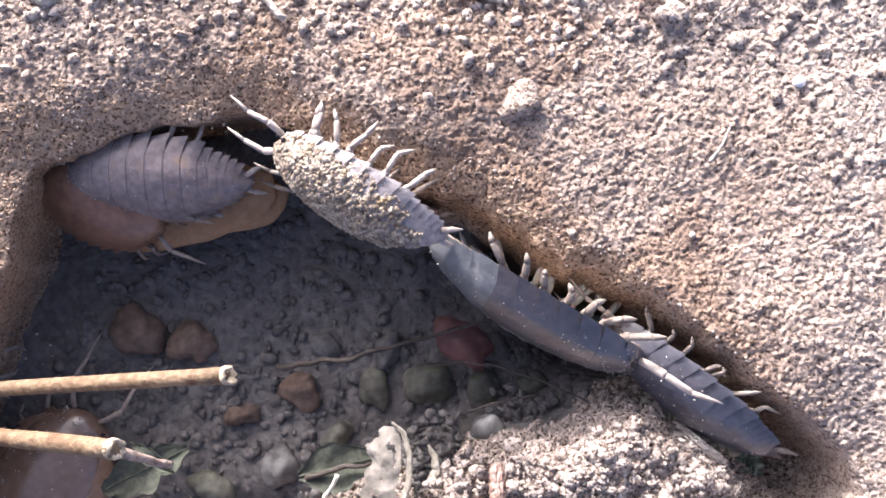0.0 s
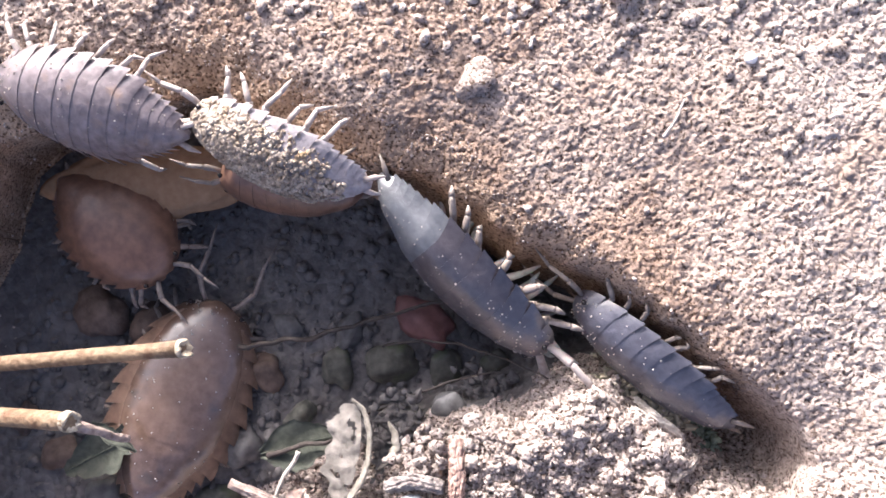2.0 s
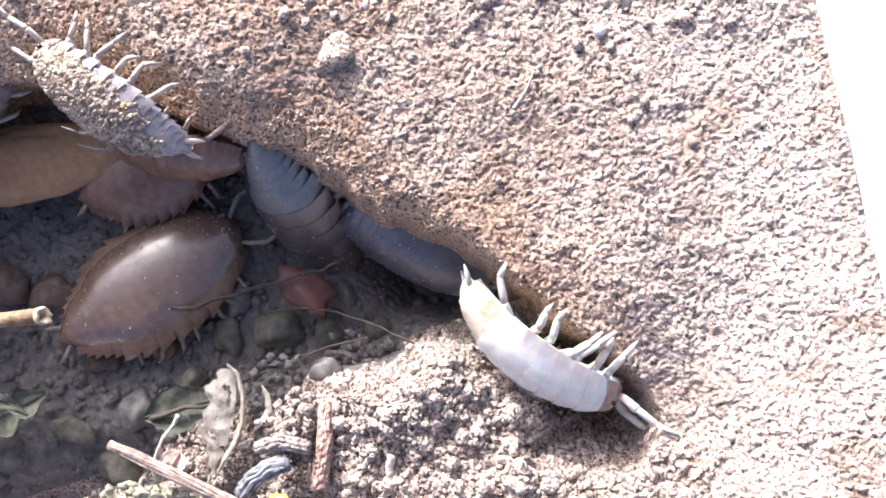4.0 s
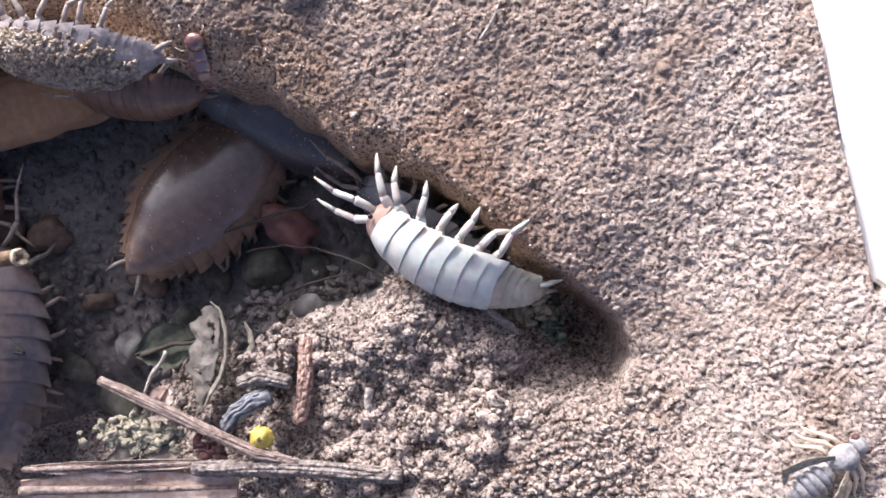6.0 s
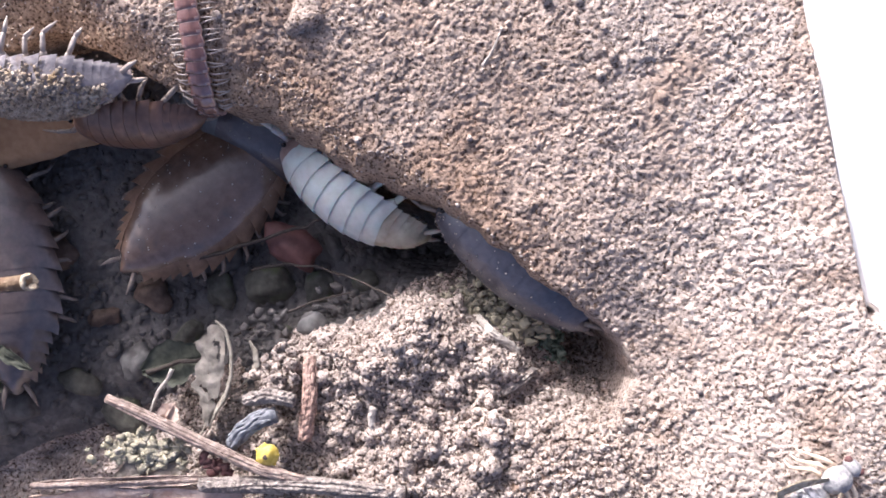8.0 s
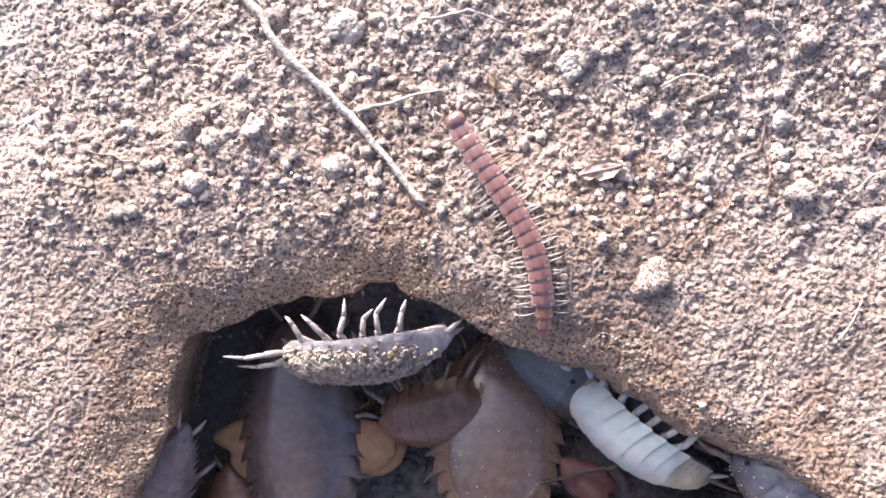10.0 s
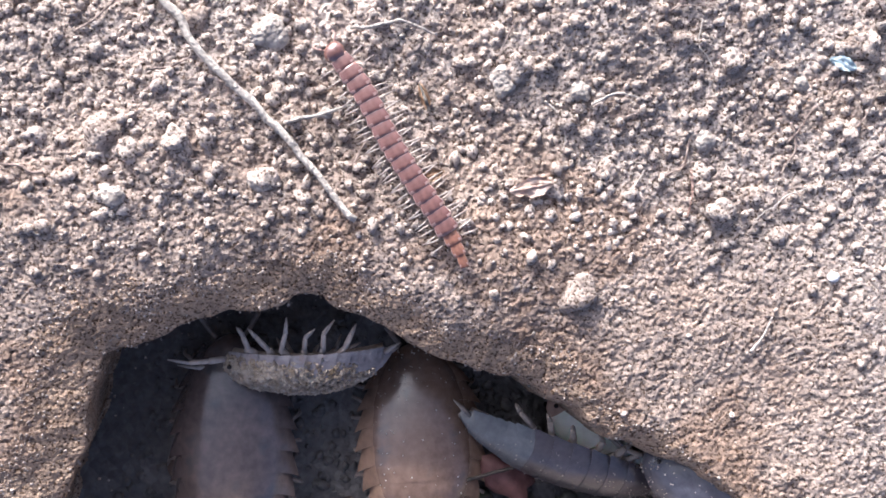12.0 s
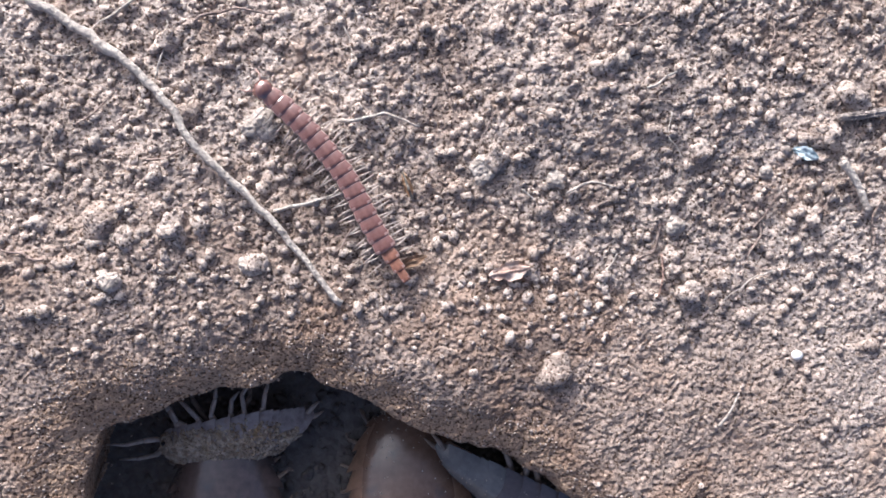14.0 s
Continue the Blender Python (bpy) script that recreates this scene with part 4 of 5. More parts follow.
def woodlouse(name, label, length, width, tall, shell, leg_material, feeler, curl=0.0, bow=0.0, crusted=False, step=0.8, tail_shell=None, head_shell=None, stand=1.7, pace=1.0, dusty=0, leg_thick=1.0, rim_shell=None, folded=1.0, moulted=7):
    """A woodlouse with head, seven body plates, tail plates, belly, legs, feelers and tail spikes. It faces +x; its middle is the origin.
    curl bends it about its back (radians over its length), bow bends it sideways; body plates from number moulted on look like the tail."""
    root = thing(name, label, "woodlouse", "woodlice")

    def bent(p):
        x, y, z = p
        if curl:
            r = length / curl
            x, z = (r + z) * math.sin(x / r), (r + z) * math.cos(x / r) - r
        if bow:
            r = length / bow
            x, y = (r - y) * math.sin(x / r), r - (r - y) * math.cos(x / r)
        return x, y, z

    def plate(s0, s1, raise_front, raise_back, sweep, edge=82, nu=6, nv=25):
        outer, inner = [], []
        for i in range(nu):
            u = i / (nu - 1)
            s = s0 + (s1 - s0) * u
            w, k = spread(s, WIDTHS) * width / 2, raise_front + (raise_back - raise_front) * u ** 0.6
            h = tall * (spread(s, WIDTHS) ** 0.55)
            for j in range(nv):
                v = j / (nv - 1) * 2 - 1
                a = math.radians(edge) * v
                flare = 1 + (0.01 + 0.15 * u) * max(0, abs(v) - 0.75) / 0.25
                yy = w * math.sin(a) / math.sin(math.radians(edge)) * k * flare
                zz = h * (math.cos(a) - math.cos(math.radians(edge))) * k
                xx = length * (0.5 - s) - 0.85 * sweep * max(0, abs(v) - 0.6) ** 1.6 * u
                outer.append(bent((xx, yy, zz)))
                inner.append(bent((xx, yy * (0.95 + 0.04 * u), zz * (0.94 + 0.045 * u) - 0.05 * (1 - 0.7 * u))))
        faces = []
        for i in range(nu - 1):
            for j in range(nv - 1):
                a = i * nv + j
                faces.append((a, a + 1, a + nv + 1, a + nv))
        n = len(outer)
        faces += [tuple(k + n for k in reversed(q)) for q in faces]
        ring = [j for j in range(nv)] + [i * nv + nv - 1 for i in range(1, nu)] + [(nu - 1) * nv + j for j in range(nv - 2, -1, -1)] + [i * nv for i in range(nu - 2, 0, -1)]
        m = 2 * n
        rim = [outer[k] for k in ring] + [inner[k] for k in ring]
        for a in range(len(ring)):
            b = (a + 1) % len(ring)
            faces.append((m + b, m + a, m + a + len(ring), m + b + len(ring)))
        return outer + inner + rim, faces

    def skirted(name, data, main, nu, nv=25):
        """A plate whose side skirts have their own colour."""
        verts, faces = data
        per = (nu - 1) * (nv - 1)
        slots = [1 if i < 2 * per and ((i % per) % (nv - 1) < 4 or (i % per) % (nv - 1) > nv - 6) else 0 for i in range(len(faces))]
        slots = [1 if i >= 2 * per else q for i, q in enumerate(slots)]
        return mesh_object(name, verts, faces, [main, rim_shell], root, slots=slots) if rim_shell else mesh_object(name, verts, faces, main, root)

    cuts = [0.085, 0.185, 0.28, 0.37, 0.46, 0.55, 0.635, 0.715]
    for k in range(7):
        skirted("body_plate", plate(cuts[k], cuts[k + 1] + 0.012, 1 - 0.024 * step, 1 + 0.008 * step, length * (0.10 + 0.02 * k)), shell if k < moulted else tail_shell, 6)
    tails = [0.715, 0.765, 0.81, 0.85, 0.885, 0.92]
    for k in range(5):
        skirted("tail_plate", plate(tails[k], tails[k + 1] + 0.008, 1 - 0.024 * step, 1 + 0.008 * step, length * 0.16, nu=4), tail_shell or shell, 4)
    mesh_object("tail_tip", *plate(0.915, 1.0, 0.95, 0.9, 0.0), tail_shell or shell, root)
    mesh_object("head", *plate(0.0, 0.10, 0.9, 0.97, 0.0, nu=8), head_shell or shell, root, "pinkish-brown head" if head_shell else "")
    # belly
    verts, faces = [], []
    for i in range(13):
        s = 0.03 + 0.93 * i / 12
        w, h = spread(s, WIDTHS) * width * 0.43, tall * 0.28
        for j in range(12):
            a = 2 * math.pi * j / 12
            verts.append(bent((length * (0.5 - s), w * math.cos(a), h * math.sin(a) * (0.9 if math.sin(a) > 0 else 0.8) + 0.02 * tall)))
    for i in range(12):
        for j in range(12):
            n = (j + 1) % 12
            faces.append((i * 12 + j, i * 12 + n, i * 12 + 12 + n, i * 12 + 12 + j))
    faces += [tuple(range(12))[::-1], tuple(144 + j for j in range(12))]
    mesh_object("belly", verts, faces, leg_material if shell is WHITE_SHELL else BELLY, root)
    # legs: each hinges at its hip, some stretched out and some folded
    gait = random.Random(int(length * 10))
    for k in range(7):
        s = 0.135 + 0.087 * k
        w = spread(s, WIDTHS) * width / 2
        splay = (k - 2.8) * -0.34
        for side in (1, -1):
            hip = Vector(bent((length * (0.5 - s), side * w * 0.55, 0.02)))
            reach, lean = folded * gait.uniform(0.35, 1.15), gait.uniform(-0.55, 0.55)
            knee = Vector((splay * 0.5 + lean, side * (w * 0.34 + 0.38 * reach), -0.20 * stand))
            shin = knee + Vector((splay * 0.6 + gait.uniform(-0.5, 0.5), side * (0.18 * w + 0.15), -0.40 * stand * (0.6 + 0.4 * reach)))
            foot = shin + Vector((splay * 0.5 + gait.uniform(-0.45, 0.45), side * gait.uniform(-0.1, 0.3), -0.42 * stand * reach))
            r = leg_thick
            v, f = joined(tube([(0, 0, 0), knee * 0.45, knee * 0.85, knee], [0.16 * r, 0.20 * r, 0.20 * r, 0.16 * r], 8, 0.8), tube([knee * 0.97, knee.lerp(shin, 0.35), knee.lerp(shin, 0.85), shin], [0.16 * r, 0.18 * r, 0.16 * r, 0.12 * r], 8, 0.8),
                          tube([shin, shin.lerp(foot, 0.5), foot], [0.14 * r, 0.11 * r, 0.035 * r], 6))
            leg = mesh_object("leg", v, f, leg_material, root)
            leg.matrix_basis = Matrix.Translation(hip * MM)
            MOVING_LEGS.append((leg, hip, k + (0 if side > 0 else 3), pace))
    # feelers
    w = spread(0.03, WIDTHS) * width / 2
    for side in (1, -1):
        p = [Vector(bent((length * 0.485, side * w * 0.6, tall * 0.2)))]
        for dx, dy, dz in ((0.35, 0.30, 0.05), (0.75, 0.45, 0.15), (1.3, -0.05, 0.05), (1.35, 0.15, -0.25)):
            p.append(p[-1] + Vector((dx, side * dy, dz)) * (length / 11))
        v, f = joined(tube([p[0], p[1], p[1].lerp(p[2], 0.9), p[2]], [0.15 * r, 0.17 * r, 0.19 * r, 0.15 * r], 8), tube([p[2], p[2].lerp(p[3], 0.12), p[2].lerp(p[3], 0.92), p[3]], [0.12 * r, 0.15 * r, 0.14 * r, 0.10 * r], 8), tube([p[3], p[3].lerp(p[4], 0.5), p[4]], [0.11 * r, 0.09 * r, 0.03 * r], 7))
        mesh_object("antenna", v, f, feeler, root)
        e = Vector(bent((length * 0.455, side * w * 1.12, tall * 0.42)))
        v, f = BALLS[2]
        mesh_object("eye", [tuple(e + Vector(q) * 0.16) for q in v], f, EYE, root)
        t = Vector(bent((-length * 0.455, side * width * 0.085, tall * 0.12)))
        tip = Vector(bent((-length * 0.56, side * width * 0.17, tall * 0.02)))
        mesh_object("tail_spike", *tube([t, (t + tip) / 2 + Vector((0, side * 0.08, 0)), tip], [0.17, 0.17, 0.04], 7), leg_material, root)
    if dusty:
        rng, pieces = random.Random(dusty), []
        for _ in range(150):
            s, v = 0.03 + 0.92 * rng.random() ** 1.8, rng.uniform(-0.9, 0.9)
            a = math.radians(82) * v
            ww, h = spread(s, WIDTHS) * width / 2, tall * spread(s, WIDTHS) ** 0.55
            o = bent((length * (0.5 - s), ww * math.sin(a), h * (math.cos(a) - math.cos(math.radians(82))) + 0.02))
            r = rng.uniform(0.025, 0.075)
            bv, bf = BALLS[1]
            pieces.append(([tuple(o[c] + q[c] * r * rng.uniform(0.7, 1.2) for c in range(3)) for q in bv], bf))
        specks = mesh_object("dust_specks", *joined(*pieces), STONE_PALE, root, "tiny pale specks of soil dust")
        tagged(specks, kind="stuff")
    if crusted:
        rng = random.Random(8)
        pieces = []
        for _ in range(5200):
            s, v = 0.01 + 0.86 * rng.random() ** 1.1, rng.uniform(-0.92, 0.92)
            clump = noise.noise((s * 9, v * 3.5, 2)) + 0.4 * noise.noise((s * 25, v * 9, 7))
            if rng.random() < smooth(0.50, 0.90, s) * 0.8 + 0.6 * smooth(0.45, 0.9, abs(v)) - 0.5 * clump:
                continue
            a = math.radians(82) * v
            ww, h = spread(s, WIDTHS) * width / 2, tall * spread(s, WIDTHS) ** 0.55
            o = bent((length * (0.5 - s), ww * math.sin(a), h * (math.cos(a) - math.cos(math.radians(82))) + 0.04 + 0.16 * max(0, clump)))
            r = rng.uniform(0.05, 0.12) if rng.random() < 0.6 else rng.uniform(0.12, 0.21)
            bv, bf = BALLS[1]
            pieces.append(([tuple(o[c] + q[c] * r * rng.uniform(0.5, 1.35) for c in range(3)) for q in bv], bf))
        mesh_object("soil_crust", *joined(*pieces), CRUST, root, "crust of pale dried soil grains")["kind"] = "stuff"
    return root


crusted = woodlouse("woodlouse", "grey woodlouse crusted with soil grains clinging to the rim", 10.8, 5.0, 2.3, DUSTY_SHELL, PALE_LEG, PALE_LEG, curl=0.55, crusted=True, stand=2.2, pace=0.5, leg_thick=1.15)
slate = woodlouse("woodlouse", "dark slate woodlouse with a paler bluish rear, climbing the wall", 14.4, 6.0, 2.4, SLATE_SHELL, DIM_LEG, PALE_LEG, curl=0.35, stand=1.5, dusty=3, folded=0.75, leg_thick=1.5, tail_shell=MOULT_SHELL, moulted=6)
crevice = woodlouse("woodlouse", "dark blue-grey woodlouse wedged in the narrow crevice", 12.0, 5.4, 2.2, BLUE_SHELL, DIM_LEG, DIM_LEG, curl=0.25, stand=1.2, pace=0.6, dusty=4, folded=0.6, step=1.2)
white = woodlouse("woodlouse", "freshly moulted milky white woodlouse on the wall", 11.5, 5.7, 2.7, WHITE_SHELL, WHITE_LEG, WHITE_LEG, curl=0.8, tail_shell=AMBER_SHELL, head_shell=PINK_HEAD, stand=2.5, step=1.7, leg_thick=1.5)
brown = woodlouse("woodlouse", "broad brown woodlouse with pale plate edges on humus", 14.6, 8.0, 2.4, BROWN_SHELL, DIM_LEG, DIM_LEG, curl=0.15, dusty=5, rim_shell=RIM_TAN)
orange = woodlouse("woodlouse", "orange-brown woodlouse walking on the floor of the hollow", 9.6, 6.2, 2.1, ORANGE_SHELL, DIM_LEG, DIM_LEG, curl=0.15)
climber = woodlouse("woodlouse", "lilac-grey sunlit woodlouse climbing over the rim", 11.5, 6.0, 2.3, LILAC_SHELL, PALE_LEG, PALE_LEG, curl=0.35, stand=2.0, dusty=6)
big = woodlouse("woodlouse", "large dun-brown woodlouse resting on dark humus", 16.6, 7.6, 2.5, DUN_SHELL, DIM_LEG, DIM_LEG, curl=0.1, pace=0.6)

hanger = woodlouse("woodlouse", "amber-brown woodlouse hanging under the rim in shade", 8.8, 5.0, 2.1, ORANGE_SHELL, DIM_LEG, DIM_LEG, curl=0.4, pace=0.5)


# ---- millipede ----
def build_millipede():
    root = thing("millipede", "red-brown flat-backed millipede with pale keels", "millipede")
    rings = []
    for k in range(20):
        r = 0.55 if 1 < k < 17 else (0.50 if k < 2 else 0.48 - 0.085 * (k - 16))
        half = 0.41
        holder = "head" if k == 0 else ("tail_tip" if k == 19 else "body_ring")
        verts, faces, slots = [], [], []
        rows = ((-half, 0.86), (-half * 0.72, 0.91), (-half * 0.2, 0.96), (half * 0.40, 1.03), (half * 0.80, 1.0), (half * 1.05, 0.84))
        for x, g in rows:
            for j in range(16):
                a = 2 * math.pi * j / 16
                c, s = math.cos(a), math.sin(a)
                yy = r * g * c * (1.26 if k and abs(c) > 0.9 else 1.0)
                zz = r * g * s * (0.78 if s > 0 else 0.7) + (0.12 if abs(c) > 0.9 and k else 0)
                verts.append((-x, yy, zz))
        for i in range(len(rows) - 1):
            for j in range(16):
                n = (j + 1) % 16
                faces.append((i * 16 + j, i * 16 + 16 + j, i * 16 + 16 + n, i * 16 + n))
                slots.append(1 if k and (j in (0, 15, 7, 8) or (i == 3 and j in (1, 6))) else 0)
        faces += [tuple(range(16)), tuple((len(rows) - 1) * 16 + j for j in range(16))[::-1]]
        slots += [0, 0]
        if k == 0:
            v, f = lump((0.62, 0.66, 0.52), 0.05, 3)
            ring = mesh_object(holder, v, f, MILLIPEDE_RED, root, "rounded glossy red-brown head")
            for side in (1, -1):
                mesh_object("antenna", *tube([(0.35, side * 0.3, 0.1), (0.75, side * 0.65, 0.15), (1.1, side * 0.75, 0.0)], [0.06, 0.06, 0.045], 6), MILLIPEDE_EDGE, ring)
        else:
            ring = mesh_object(holder, verts, faces, [MILLIPEDE_RED if k < 17 else MILLIPEDE_HEAD, MILLIPEDE_EDGE], root, slots=slots)
        if 0 < k < 18:
            for pair in ((-0.14, 0.20) if k > 3 else (0.0,)):
                for side in (1, -1):
                    lean = 0.18 * math.sin(k * 1.1 + pair * 6)
                    pts = [(pair, side * 0.35, -0.3), (pair + lean * 0.5, side * 0.95, -0.08), (pair + lean, side * 1.45, -0.32), (pair + lean * 1.3, side * 1.7, -0.72)]
                    mesh_object("leg", *tube(pts, [0.055, 0.055, 0.04, 0.02], 6), PALE_LEG, ring)
        rings.append(ring)
    return root, rings


millipede, rings = build_millipede()


# ---- dead insect on the sunlit soil ----
def dead_insect():
    root = thing("dead_insect", "dry grey striped fly-like dead insect on bright soil", "insect")
    for k in range(6):
        r = (0.75, 1.05, 1.15, 1.1, 0.9, 0.55)[k]
        v, f = lump((0.46, r, r * 0.8), 0.06, k, 3)
        seg = mesh_object("abdomen_ring", v, f, INSECT_DARK if k % 2 else INSECT_GREY, root, "dark abdomen ring" if k % 2 else "")
        seg.matrix_basis = pose((-0.9 - 0.52 * k) * MM, 0, (0.9 - 0.06 * k) * MM)
    thorax = mesh_object("thorax", *lump((1.15, 0.95, 0.85), 0.08, 12), INSECT_GREY, root)
    thorax.matrix_basis = pose(0.5 * MM, 0, 1.1 * MM)
    head = mesh_object("head", *lump((0.55, 0.75, 0.62), 0.06, 13), INSECT_GREY, root)
    head.matrix_basis = pose(1.85 * MM, 0, 1.05 * MM)
    for side in (1, -1):
        eye = mesh_object("eye", *lump((0.32, 0.28, 0.36), 0.03, 2, 2), STONE_RED, root, "dull red eye")
        eye.matrix_basis = pose(2.0 * MM, side * 0.55 * MM, 1.15 * MM)
        for k in range(3):
            x = 1.1 - 0.55 * k
            mesh_object("leg", *tube([(x, side * 0.6, 0.7), (x - 0.3, side * 1.6, 0.9), (x - 0.9 - 0.2 * k, side * 2.5, 0.3), (x - 1.2, side * 3.1, 0.1)], [0.15, 0.17, 0.10, 0.05], 7), INSECT_LEG, root)
        wing = [(0.1, side * 0.6, 1.7), (-1.4, side * 1.5, 1.6), (-3.0, side * 1.9, 1.3), (-3.6, side * 1.2, 1.2)]
        mesh_object("wing", *tube(wing, [0.2, 0.55, 0.6, 0.2], 8, 0.12), STRAW_END, root, "pale papery wing")
    x, y = 16.9, -23.6
    root.matrix_basis = pose(x * MM, y * MM, (height(x, y) + 0.1) * MM, 0, 0, 42)
    root.scale = (0.76, 0.76, 0.76)


dead_insect()


# ---- what moves ----
def crawl(x, y, z, heading, pitch, roll):
    """A crawler's pose: millimetres, the way it faces from above, its nose down, and its lean about its own length."""
    return pose(x * MM, y * MM, z * MM, 0, 0, heading) @ pose(0, 0, 0, 0, pitch, 0) @ pose(0, 0, 0, roll, 0, 0)


TRAIL = [(-18.0, 12.0, -6.0), (-18.1, 7.0, -5.8), (-18.2, 2.5, -5.0), (-18.4, -1.2, -4.2), (-18.5, -2.3, -2.6), (-18.4, -1.9, -1.0), (-18.35, -0.4, 0.2), (-18.4, 1.4, 0.9), (-18.9, 4.5, 1.3), (-20.1, 7.0, 1.4),
         (-21.8, 9.5, 1.4), (-23.4, 12.0, 1.3), (-25.1, 15.1, 1.15), (-27.4, 17.9, 1.0), (-30.0, 20.2, 0.9), (-33.0, 22.0, 0.8)]


def trail_table():
    p = [Vector(q) for q in TRAIL]
    fine = []
    for k in range(len(p) - 1):
        for s in range(12):
            t = s / 12
            a, b, c, d = p[max(k - 1, 0)], p[k], p[k + 1], p[min(k + 2, len(p) - 1)]
            fine.append(0.5 * (2 * b + (c - a) * t + (2 * a - 5 * b + 4 * c - d) * t * t + (3 * b - a - 3 * c + d) * t**3))
    fine.append(p[-1])
    length = np.concatenate([[0], np.cumsum([(b - a).length for a, b in zip(fine, fine[1:])])])
    return np.array(fine), length


